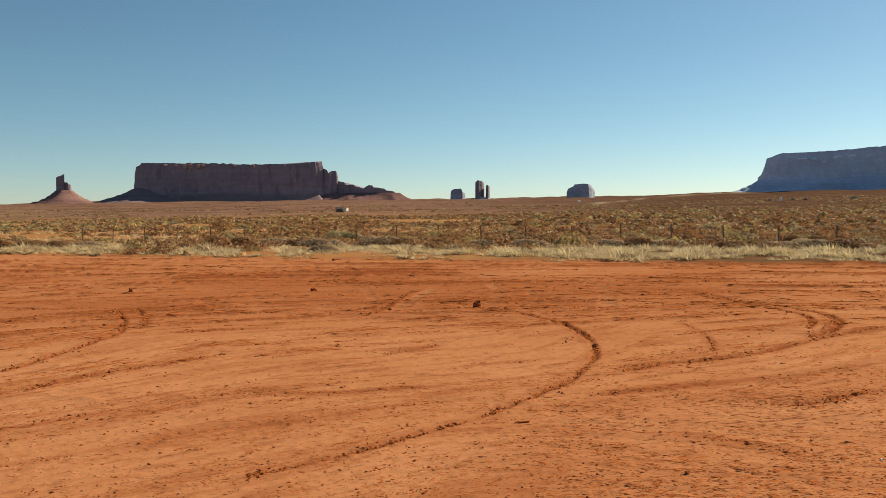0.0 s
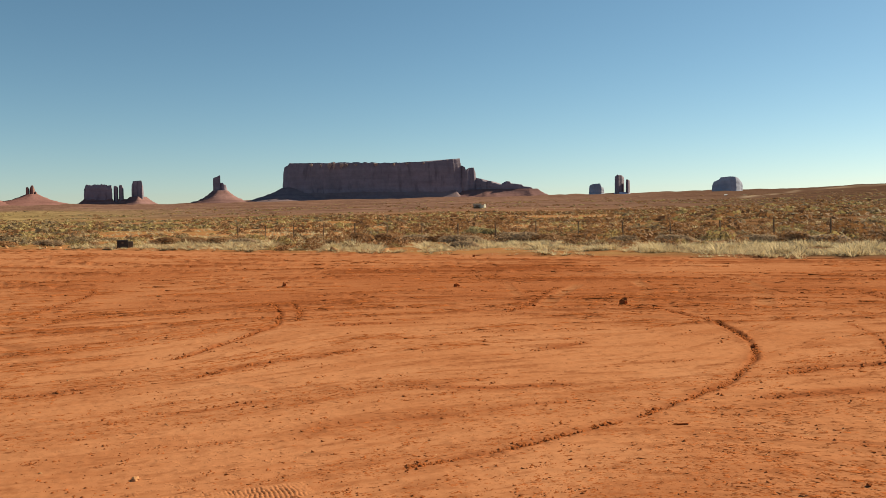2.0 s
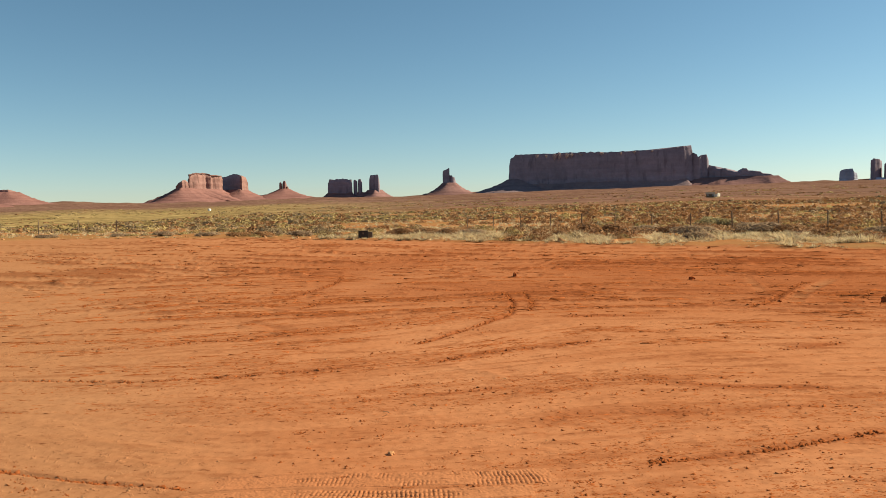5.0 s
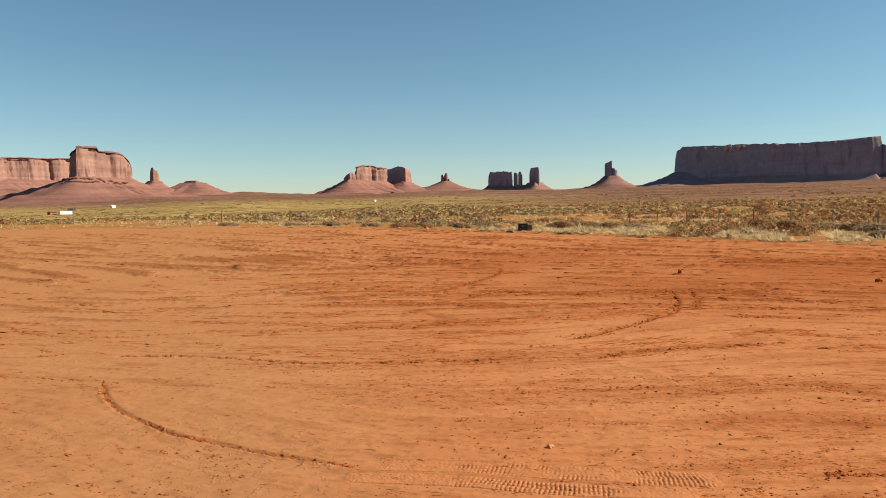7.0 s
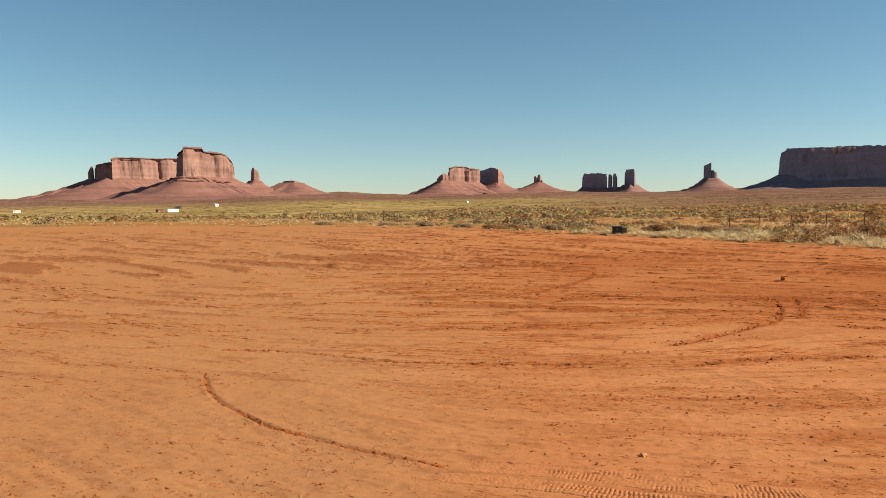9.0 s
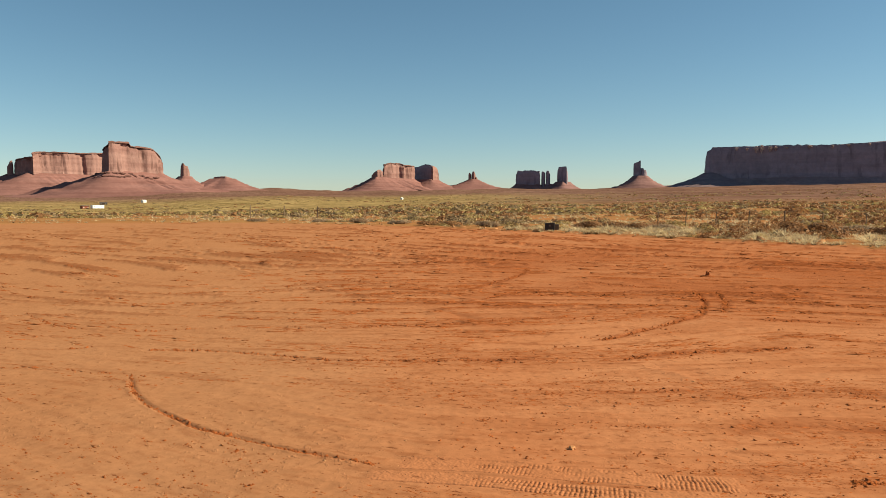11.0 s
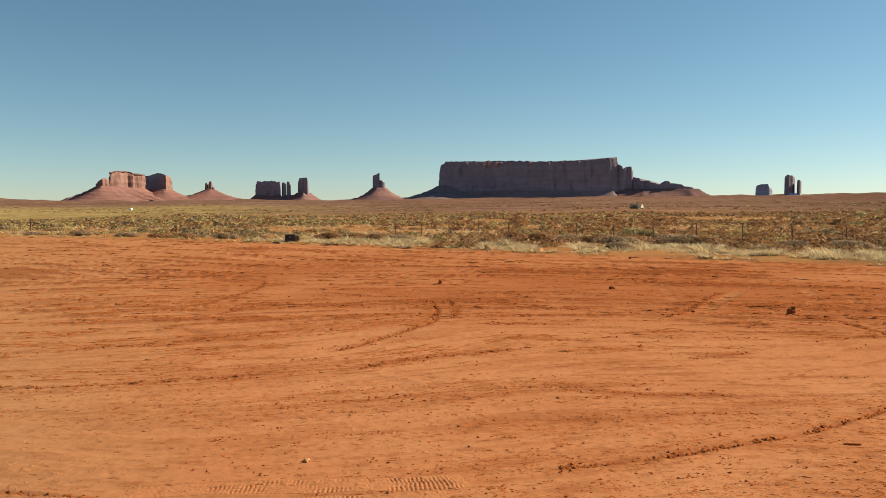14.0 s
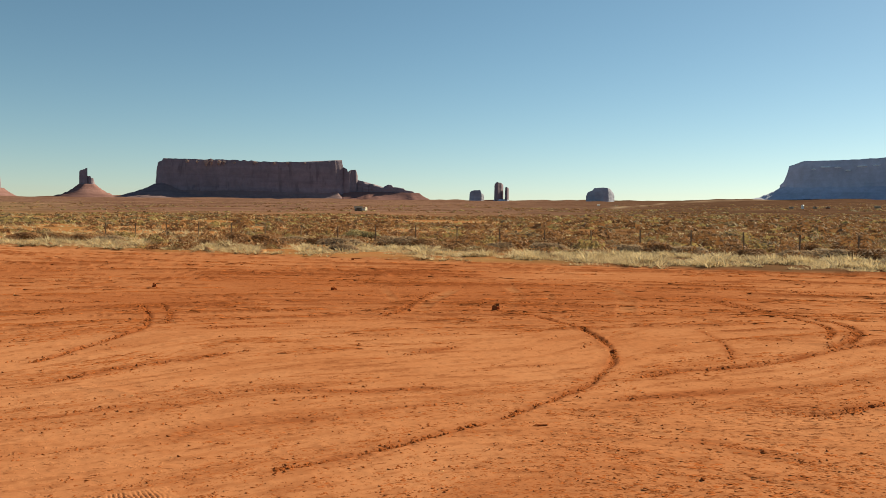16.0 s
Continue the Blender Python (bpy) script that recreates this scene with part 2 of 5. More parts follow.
def big_mesh(name, verts, quads, material, smooth=False):
    """A mesh out of arrays: verts (n, 3), quads (m, 3 or 4)."""
    me = bpy.data.meshes.new(name)
    k = quads.shape[1]
    me.vertices.add(len(verts))
    me.vertices.foreach_set("co", np.ascontiguousarray(verts, np.float32).ravel())
    me.loops.add(quads.size)
    me.loops.foreach_set("vertex_index", quads.astype(np.int32).ravel())
    me.polygons.add(len(quads))
    me.polygons.foreach_set("loop_start", np.arange(0, quads.size, k, dtype=np.int32))
    me.polygons.foreach_set("loop_total", np.full(len(quads), k, np.int32))
    me.update(calc_edges=True)
    me.validate()
    if smooth:
        me.shade_smooth()
    me.materials.append(material)
    return me


def part(name, me, parent, label=""):
    ob = new(name, me)
    ob.parent = parent
    return tagged(ob, label)


def thing(name, label, category, place=(0, 0, 0), turn=0.0, group="", kind=""):
    ob = new(name)
    ob.matrix_world = pose(*place, 0, 0, turn)
    return tagged(ob, label, category, group, kind)


def box_mesh(name, lo, hi, material, bevel=0.0):
    bm = bmesh.new()
    bmesh.ops.create_cube(bm, size=1.0)
    for v in bm.verts:
        v.co = Vector((lo[i] + (hi[i] - lo[i]) * (v.co[i] + 0.5) for i in range(3)))
    if bevel:
        bmesh.ops.bevel(bm, geom=bm.edges[:], offset=bevel, segments=2, affect="EDGES", profile=0.5)
    me = bpy.data.meshes.new(name)
    bm.to_mesh(me)
    bm.free()
    me.materials.append(material)
    return me


def smooth01(a):
    a = np.clip(a, 0.0, 1.0)
    return a * a * (3 - 2 * a)


# a lattice noise on arrays, in about -1 .. 1
LATTICE = np.random.RandomState(7).uniform(-1, 1, (256, 256))


def grid_noise(x, y):
    xi, yi = np.floor(x).astype(int), np.floor(y).astype(int)
    fx, fy = x - xi, y - yi
    fx, fy = fx * fx * (3 - 2 * fx), fy * fy * (3 - 2 * fy)
    a, b = LATTICE[xi % 256, yi % 256], LATTICE[(xi + 1) % 256, yi % 256]
    c, d = LATTICE[xi % 256, (yi + 1) % 256], LATTICE[(xi + 1) % 256, (yi + 1) % 256]
    return (a + (b - a) * fx) + ((c + (d - c) * fx) - (a + (b - a) * fx)) * fy


def fbm(x, y, octaves=4, gain=0.5):
    total, amp = np.zeros_like(np.asarray(x, float)), 1.0
    for k in range(octaves):
        total = total + amp * grid_noise(x * 2.03 ** k + 17.3 * k, y * 2.03 ** k + 5.7 * k)
        amp *= gain
    return total


# ---- the lie of the land ----
EDGE = [(140, -28), (60, 8.2), (14.0, 26.2), (-4.2, 32.4), (-12.0, 35.5), (-23.5, 40.2), (-34.5, 43.9), (-47.0, 46.2), (-57.0, 45.2), (-64.0, 38.5), (-69.0, 29.0), (-78.0, 5.0), (-95.0, -60.0)]
SKYLINE = [(-180, 1.0), (-60, 1.9), (-28, 1.75), (-19.8, 1.70), (-12.5, 1.48), (-4.6, 1.42), (10, 1.42), (22.8, 1.28), (28, 1.12), (36, 1.12), (46, 0.98), (50, 1.10), (56, 1.05), (62, 0.80), (71, 0.62), (110, 0.7), (180, 1.0)]
BOWL = [(-180, 400), (-20, 380), (8, 240), (30, 420), (45, 650), (62, 950), (110, 900), (180, 300)]


def from_edge(x, y):
    """Metres outside the bare lot (negative on it)."""
    best, inside = np.full(np.shape(x), 1e9), np.zeros(np.shape(x), bool)
    ring = EDGE + [(-60, -140), (120, -140)]
    for (ax, ay), (bx, by) in zip(ring, ring[1:] + ring[:1]):
        dx, dy = bx - ax, by - ay
        k = np.clip(((x - ax) * dx + (y - ay) * dy) / (dx * dx + dy * dy), 0, 1)
        best = np.minimum(best, np.hypot(x - ax - k * dx, y - ay - k * dy))
        crosses = ((ay > y) != (by > y)) & (x < ax + (y - ay) * dx / (dy if dy else 1e-9))
        inside ^= crosses
    return np.where(inside, -best, best)


def land(x, y):
    """Height of the ground, without the small relief of the lot."""
    x, y = np.asarray(x, float), np.asarray(y, float)
    r = np.hypot(x, y)
    az = np.degrees(np.arctan2(-x, y))
    el = np.interp(az, *zip(*SKYLINE))
    bowl = np.interp(az, *zip(*BOWL))
    s = np.maximum(from_edge(x, y), 0)
    slope = (np.tan(np.radians(el)) + 0.0004) * 4200 / (np.sqrt(4200.0 ** 2 + bowl ** 2) - bowl)
    z = slope * (np.sqrt(s * s + bowl ** 2) - bowl)
    z = z - np.interp(az, [38, 58, 75, 110], [0.0, 4.5, 5.0, 0.0]) * smooth01(s / 420)
    z = z + 0.10 * smooth01(s / 0.35)
    soft = smooth01(s / 60)
    z = z + soft * (0.10 * fbm(x * 0.09, y * 0.09, 3) + 0.0016 * r * fbm(x * 0.006, y * 0.006, 3))
    return z


def ground_z(x, y):
    return float(land(np.array([x]), np.array([y]))[0])


def spot(az, r):
    """The place on the plan at that azimuth and distance from the first eye."""
    return -r * math.sin(radians(az)), r * math.cos(radians(az))


# ---- the ground: one sheet from the feet to the horizon ----
# wheel marks: points on the plan, half width, depth, height of the thrown-up sides
ARCS = [
    ([(-1.22, 4.95), (-1.03, 5.10), (-0.71, 5.38), (-0.35, 5.73), (0.0, 6.12), (0.44, 6.63), (0.83, 7.22), (1.16, 7.71), (1.54, 8.65), (1.77, 9.37), (1.88, 10.04), (1.90, 10.87), (1.81, 12.05), (1.50, 12.98), (1.12, 13.88), (0.66, 14.45)], 0.038, 0.022, 0.026),
    ([(5.21, 17.11), (5.54, 16.33), (5.52, 15.31), (5.77, 14.58), (6.05, 13.83), (6.17, 13.24), (6.06, 12.49), (5.78, 11.83), (5.32, 11.08), (4.74, 10.47)], 0.055, 0.028, 0.045),
    ([(6.18, 11.38), (4.74, 10.33), (3.72, 9.40), (3.05, 8.98), (2.41, 8.72), (1.82, 8.26)], 0.050, 0.018, 0.028),
    ([(5.20, 16.6), (5.60, 14.5), (5.78, 13.2), (5.62, 12.3), (5.15, 11.35)], 0.043, 0.025, 0.03),
]
LOOPS = [
    ([(-5.91, 14.42), (-5.23, 13.15), (-4.63, 11.48), (-4.61, 10.34), (-4.65, 9.0), (-4.70, 8.5)], 0.040, 0.020, 0.028),
    ([(-5.55, 14.6), (-4.85, 13.1), (-4.45, 11.9)], 0.038, 0.018, 0.018),
    ([(-7.28, 3.97), (-6.71, 3.66), (-6.23, 3.47), (-5.61, 3.34), (-5.22, 3.28), (-4.80, 3.31), (-4.39, 3.33), (-4.06, 3.38), (-3.59, 3.47)], 0.022, 0.020, 0.022),
    ([(-8.35, 4.83), (-7.74, 5.23), (-6.93, 5.46), (-6.45, 5.59), (-5.95, 5.92), (-5.44, 6.31), (-5.01, 6.70), (-4.45, 7.22)], 0.042, 0.025, 0.034),
    ([(-3.94, 7.50), (-3.83, 7.94), (-3.51, 8.52), (-2.92, 9.11), (-2.59, 9.56)], 0.042, 0.016, 0.026),
    ([(-12.33, 5.26), (-11.20, 5.08), (-10.32, 5.10), (-9.60, 5.51), (-9.20, 6.01), (-8.67, 6.62), (-7.83, 7.26), (-7.40, 7.93)], 0.036, 0.012, 0.020),
]
SCRAPES = [
    ([(-9.48, 3.31), (-8.88, 3.25), (-8.11, 3.59), (-7.37, 3.92)], 0.022, 0.008, 0.012),
    ([(-9.82, 3.78), (-9.25, 4.14), (-8.98, 4.55)], 0.026, 0.010, 0.014),
    ([(-7.94, 7.10), (-7.58, 7.50), (-7.24, 7.86), (-6.84, 8.53), (-6.61, 9.06), (-6.19, 9.79)], 0.040, 0.012, 0.020),
    ([(-12.47, 10.22), (-12.6, 11.2), (-12.52, 11.91), (-11.33, 11.77)], 0.055, 0.035, 0.06),
    ([(-9.39, 12.15), (-10.23, 15.03), (-11.26, 17.07)], 0.050, 0.012, 0.022),
    ([(-8.25, 9.96), (-8.28, 10.83), (-8.32, 12.16)], 0.045, 0.012, 0.022),
    ([(-31.86, 24.15), (-29.5, 23.7), (-26.07, 23.02)], 0.08, 0.045, 0.085), ([(-31.0, 21.0), (-28.5, 22.6), (-25.87, 22.82)], 0.08, 0.04, 0.07),
    ([(-22.11, 20.26), (-19.58, 20.66), (-17.04, 22.19)], 0.08, 0.045, 0.08), ([(-21.08, 10.19), (-19.24, 9.82), (-16.89, 9.34)], 0.05, 0.016, 0.03),
]
DRAGS = [
    ([(1.90, 10.60), (1.86, 11.5), (1.68, 12.5), (1.32, 13.5), (0.90, 14.2), (0.62, 14.5)], 0.030, 0.023, 0.036),
    ([(-2.10, 5.46), (-2.03, 5.91), (-1.66, 6.11), (-1.27, 6.27), (-0.98, 6.41)], 0.050, 0.008, 0.012),
    ([(-3.28, 6.33), (-2.96, 6.60), (-2.62, 6.93)], 0.036, 0.008, 0.010), ([(-1.80, 7.19), (-1.47, 7.32), (-0.86, 7.35), (-0.46, 7.50), (0.0, 7.64)], 0.045, 0.008, 0.012),
    ([(-1.01, 6.35), (-0.64, 6.68), (-0.27, 6.86), (0.0, 6.98)], 0.036, 0.008, 0.010), ([(-3.86, 11.32), (-3.18, 11.75), (-2.39, 11.96)], 0.050, 0.014, 0.022),
    ([(-1.86, 10.80), (-0.98, 11.12)], 0.05, 0.012, 0.02), ([(-1.35, 13.30), (-1.07, 14.56), (-0.79, 17.32), (-0.57, 17.99)], 0.055, 0.02, 0.04), ([(-0.70, 9.40), (0.0, 10.22)], 0.05, 0.012, 0.02),
]
CUTS = [
    ([(1.22, 7.09), (1.90, 7.42), (2.80, 7.76), (3.47, 8.04)], 0.060, 0.008, 0.020), ([(3.57, 12.28), (3.53, 11.06), (3.36, 10.06), (3.10, 9.24)], 0.032, 0.008, 0.010),
    ([(6.47, 20.32), (8.44, 19.59), (10.81, 19.2)], 0.07, 0.04, 0.07), ([(2.81, 6.72), (3.21, 6.88), (3.56, 7.08), (4.0, 7.35)], 0.060, 0.028, 0.040),
    ([(1.44, 5.95), (1.89, 5.78), (2.13, 5.56), (2.53, 5.41)], 0.045, 0.006, 0.016), ([(-3.70, 6.11), (-3.43, 6.12), (-3.06, 6.40), (-2.75, 6.83)], 0.032, 0.008, 0.012),
    ([(-5.25, 6.48), (-4.90, 6.63), (-4.65, 6.83)], 0.036, 0.012, 0.018), ([(-8.5, 15.1), (-7.4, 14.7), (-6.43, 14.9)], 0.058, 0.03, 0.04),
]
TRACKS = ARCS + LOOPS + SCRAPES + DRAGS + CUTS
PALE = [
    ([(3.2, 21.5), (3.51, 20.05), (3.53, 17.66), (3.0, 14.77), (2.56, 13.06)], 0.16), ([(1.0, 21.0), (1.16, 19.39), (1.2, 17.17), (0.76, 14.44)], 0.12),
    ([(-0.1, 19.4), (-0.31, 17.97), (-0.62, 16.08), (-0.82, 13.66)], 0.13), ([(1.8, 20.0), (1.9, 17.5), (1.5, 15.2)], 0.10), ([(-2.0, 19.5), (-1.6, 17.4), (-1.2, 15.0)], 0.10),
]
TREAD = [(-3.62, 3.52), (-3.16, 3.80), (-2.91, 3.93), (-2.61, 4.05), (-2.30, 4.19), (-1.95, 4.37), (-1.61, 4.60)]


def glide(points, n=10):
    """Points on a smooth curve through the given ones."""
    p = [Vector((*q, 0)) for q in points]
    p = [p[0] * 2 - p[1]] + p + [p[-1] * 2 - p[-2]]
    out = []
    for a, b, c, d in zip(p, p[1:], p[2:], p[3:]):
        for k in range(n):
            t = k / n
            q = 0.5 * (2 * b + (c - a) * t + (2 * a - 5 * b + 4 * c - d) * t * t + (3 * b - 3 * c + d - a) * t ** 3)
            out.append((q.x, q.y))
    out.append((p[-2].x, p[-2].y))
    return out


def to_line(x, y, line):
    """Distance to a line on the plan, its side, and metres along it."""
    best, side, along, run = np.full(x.shape, 1e9), np.zeros(x.shape), np.zeros(x.shape), 0.0
    for (ax, ay), (bx, by) in zip(line, line[1:]):
        dx, dy = bx - ax, by - ay
        length = math.hypot(dx, dy)
        k = np.clip(((x - ax) * dx + (y - ay) * dy) / (length * length), 0, 1)
        d = np.hypot(x - ax - k * dx, y - ay - k * dy)
        near = d < best
        best = np.where(near, d, best)
        side = np.where(near, np.sign((x - ax) * dy - (y - ay) * dx), side)
        along = np.where(near, run + k * length, along)
        run += length
    return best, side, along


# which way the wheels went, here and there on the lot: x, y, degrees from the x axis
COURSES = [(-3.0, 6.6, 42), (-1.5, 6.0, 38), (-1.0, 7.4, 18), (-3.4, 8.5, 57), (-4.6, 10.0, 70), (-5.5, 13.5, 24), (-3.0, 11.7, 24), (-1.4, 11.0, 18), (-1.0, 15.5, 6),
           (2.5, 7.5, 25), (4.0, 9.5, 38), (3.4, 10.5, 20), (5.8, 15.0, 170), (1.9, 10.5, 60), (1.3, 13.4, 178), (8.0, 19.8, 172), (2.0, 5.7, 155)]
COURSES += [(-28.0, 22.5, 165), (-19.0, 21.0, 160), (-12.0, 11.0, 60), (-10.0, 5.4, 20), (-8.5, 3.6, 15), (-6.5, 5.6, 32), (-5.5, 3.5, 175), (-19.0, 9.9, 170), (-17.0, 8.5, 177),
            (-7.2, 8.4, 46), (-8.3, 11.0, 38), (-10.0, 14.5, 32), (0.0, 25.0, 160), (-15.0, 30.0, 158), (15.0, 20.0, 165), (-35.0, 35.0, 165)]


def course(x, y):
    """The way of the wheels at a place, as a unit vector."""
    c, s = np.zeros_like(x), np.zeros_like(x)
    for px, py, deg in COURSES:
        w = 1 / (((x - px) ** 2 + (y - py) ** 2) ** 1.5 + 0.3)
        c += w * math.cos(2 * radians(deg))
        s += w * math.sin(2 * radians(deg))
    a = 0.5 * np.arctan2(s, c)
    return np.cos(a), np.sin(a)


def dragged(x, y, freq, reach, seed, way=None):
    """Noise drawn out along the way of the wheels, about -1 .. 1."""
    c, s = way or course(x, y)
    total = np.zeros_like(x)
    for k in range(-5, 6):
        px, py = x + c * reach * k / 5, y + s * reach * k / 5
        total += grid_noise(px * freq + seed, py * freq - seed) + 0.6 * grid_noise(px * freq * 2.3 - seed, py * freq * 2.3)
    return total / 4.2


def lot_relief(x, y):
    """Small relief of the bare earth, how much it is churned up, and its drawn-out bands."""
    h = 0.004 * fbm(x * 1.3, y * 1.3, 3) + 0.0010 * fbm(x * 9.0, y * 9.0, 3) + 0.015 * fbm(x * 0.13, y * 0.13, 2)
    churn = np.zeros_like(x)
    d = -from_edge(x, y)
    r = np.hypot(x, y)
    az = np.degrees(np.arctan2(-x, y))
    left = smooth01((az - 36) / 24)
    way = course(x, y)
    thin = dragged(x, y, 7.0, 0.45, 3.0, way)
    wide = dragged(x, y, 2.1, 1.7, 41.0, way)
    # short dashes of dark earth with ridge shade in the colour, longer further off
    dash_shade = np.zeros_like(x)
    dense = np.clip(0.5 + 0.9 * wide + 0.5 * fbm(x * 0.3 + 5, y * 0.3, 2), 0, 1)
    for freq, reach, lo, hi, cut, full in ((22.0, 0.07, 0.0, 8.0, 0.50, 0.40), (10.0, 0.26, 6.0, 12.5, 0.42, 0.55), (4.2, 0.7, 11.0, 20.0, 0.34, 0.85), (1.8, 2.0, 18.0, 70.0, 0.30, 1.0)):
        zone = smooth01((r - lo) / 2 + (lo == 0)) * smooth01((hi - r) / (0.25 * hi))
        dash_shade = np.maximum(dash_shade, full * zone * smooth01((dragged(x, y, freq, reach, 7.0 * freq, way) - cut - 0.25 * (1 - dense)) / 0.06))
    h = h + dash_shade * smooth01((r - 8) / 5) * np.clip(0.0013 * r, 0, 0.035)
    patch = smooth01(fbm(x * 0.45 + 3, y * 0.45 + 9, 3) * 1.3 + 0.25)
    rough = smooth01((-4 - az) / 10) * smooth01((9.5 - r) / 3) * smooth01((az + 150) / 60)
    near, far = smooth01((14 - r) / 6), smooth01((r - 8) / 8)
    flat = 1 - 0.6 * left
    h = h + near * 0.004 * thin + far * smooth01((27 - r) / 8) * 0.014 * smooth01((wide - 0.22) / 0.25) * flat
    h = h + far * smooth01((14 - r) / 4) * 0.018 * smooth01((dragged(x, y, 5.0, 1.2, 17.0, way) - 0.20) / 0.18) * flat
    h = h + smooth01((r - 16) / 8) * 0.014 * smooth01((dragged(x, y, 1.1, 2.6, 29.0, way) - 0.15) / 0.25) * flat
    # flat lumps of broken crust on the trampled ground
    ea, eb = 0.94 * x + 0.34 * y, -0.34 * x + 0.94 * y
    for freq, high, thick, cut in ((19.0, 0.005, 0.12, 0.50), (8.5, 0.008, 0.20, 0.55)):
        f = fbm(ea * freq * 0.7 + 5, eb * freq + 1, 3)
        h = h + rough * high * (0.4 + 0.6 * patch) * smooth01((f - cut) / thick)
    streak = np.clip(0.45 * smooth01((wide - 0.05) / 0.5) + 0.6 * smooth01((thin - 0.10) / 0.40), 0, 1) * (1 - 0.6 * left) * (1 - 0.5 * rough)
    # ruts along the edge of the lot
    rs = np.random.RandomState(3)
    wiggle = 1.0 * fbm(x * 0.07, y * 0.07, 2)
    clotted = 0.6 + 1.1 * dragged(x, y, 3.4, 0.6, 55.0, way)
    for k in range(46):
        at, wide = rs.uniform(0.8, 24.0), rs.uniform(0.06, 0.12)
        gate = smooth01(fbm(x * 0.22 + 11.0 * k, y * 0.22 - 7.0 * k, 2) * 2.2 + 0.1) * smooth01(fbm(x * 1.1 + k, y * 1.1 - k, 2) * 2 + 0.6)
        q = (d + wiggle * (0.5 + 0.5 * math.sin(k)) - at) / wide
        h = h + 0.55 * gate * np.clip(r / 14, 0.5, 1.5) * (-0.022 * np.exp(-q * q) + 0.034 * np.exp(-(q - 1.7) ** 2 * 1.5) * clotted)
        churn = np.maximum(churn, 0.55 * gate * np.exp(-(q / 2.5) ** 2))
    for k, (points, wide, depth, ridge) in enumerate(TRACKS):
        line = glide(points, 7)
        lx, ly = zip(*line)
        sel = (x > min(lx) - 1) & (x < max(lx) + 1) & (y > min(ly) - 1) & (y < max(ly) + 1)
        if not sel.any():
            continue
        xs, ys = x[sel], y[sel]
        wob = 0.35 * wide * grid_noise(xs * 3.1 + k, ys * 3.1)
        dist, side, along = to_line(xs, ys, line)
        q = dist * side + wob
        lumps = min(1.0, 0.6 + 0.04 * math.hypot(*points[1])) * np.clip(0.55 + 1.1 * grid_noise(xs * 17 + k, ys * 17) + 0.8 * grid_noise(xs * 36, ys * 36 + k), 0, 2)
        fade = smooth01(np.minimum(along, along.max() - along) / 0.5 + 0.15) * np.clip(0.85 + 0.6 * grid_noise(along * 1.5 + 9 * k, along * 0 + k), 0.65, 1.3)
        rim = np.exp(-((q - 1.7 * wide) / (0.75 * wide)) ** 2) + 0.5 * np.exp(-((q + 1.7 * wide) / (0.75 * wide)) ** 2)
        h[sel] += fade * (-0.9 * depth * np.exp(-(q / wide) ** 2) + 0.42 * ridge * rim * lumps)
        churn[sel] = np.maximum(churn[sel], fade * 0.8 * np.exp(-(q / (2.6 * wide)) ** 2))
        # the shade inside the rut goes into the colour as well
        dash_shade[sel] = np.maximum(dash_shade[sel], fade * min(1.0, depth / 0.02) * np.clip(0.35 + lumps, 0, 1) * np.exp(-(q / (1.1 * wide)) ** 2))
    dust = np.zeros_like(x)
    for points, wide in PALE:
        dist, side, along = to_line(x, y, glide(points, 6))
        fade = smooth01(np.minimum(along, along.max() - along) / 1.5) * np.clip(0.7 + 0.6 * grid_noise(along * 1.1, along * 0 + wide * 90), 0, 1)
        mark = fade * np.exp(-(dist / wide) ** 4)
        dust = np.maximum(dust, mark)
        h = h - 0.012 * mark + 0.010 * fade * np.exp(-((dist - 1.35 * wide) / (0.3 * wide)) ** 2)
    # one clear tread print
    for shift in (0.0, -0.28):
        line = [(px, py + shift) for px, py in glide(TREAD, 8)]
        sel = (x > -4.0) & (x < -1.3) & (y > 3.0) & (y < 5.0)
        if not sel.any():
            continue
        dist, side, along = to_line(x[sel], y[sel], line)
        q = dist * side
        inside = smooth01((0.11 - np.abs(q)) / 0.02)
        gate = smooth01(0.55 + 1.2 * grid_noise(along * 1.7 + 5 * shift + 2, along * 0 + 3)) * smooth01(np.minimum(along, along.max() - along) / 0.2)
        h[sel] += gate * inside * -0.004 + gate * 0.004 * np.exp(-((np.abs(q) - 0.125) / 0.02) ** 2)
    # the disturbed, redder ground towards the edge
    band = smooth01((np.hypot(x, y) - 9) / 8) * smooth01((48 - np.hypot(x, y)) / 25) * smooth01((np.degrees(np.arctan2(-x, y)) + 30) / 20) * smooth01((52 - np.degrees(np.arctan2(-x, y))) / 25)
    churn = np.clip(churn + band * (0.70 + 0.50 * fbm(x * 0.22, y * 0.22, 3)), 0, 1)
    dusty = smooth01((az - 34) / 22) * smooth01((170 - az) / 60)
    driven = smooth01((90 - az) / 12) * smooth01((az + 46) / 12)      # less driven over behind the lot's mouth
    dash_shade, streak = dash_shade * driven, streak * driven
    trodden = driven * np.clip(rough * (0.45 + 0.55 * patch) + (0.28 * streak + 0.10) * (1 - 0.85 * dusty), 0, 1)
    return h, churn * (1 - 0.3 * dust) * (1 - 0.5 * dusty), dust + 1.8 * dusty, streak, dash_shade * (1 - 0.3 * dusty), trodden


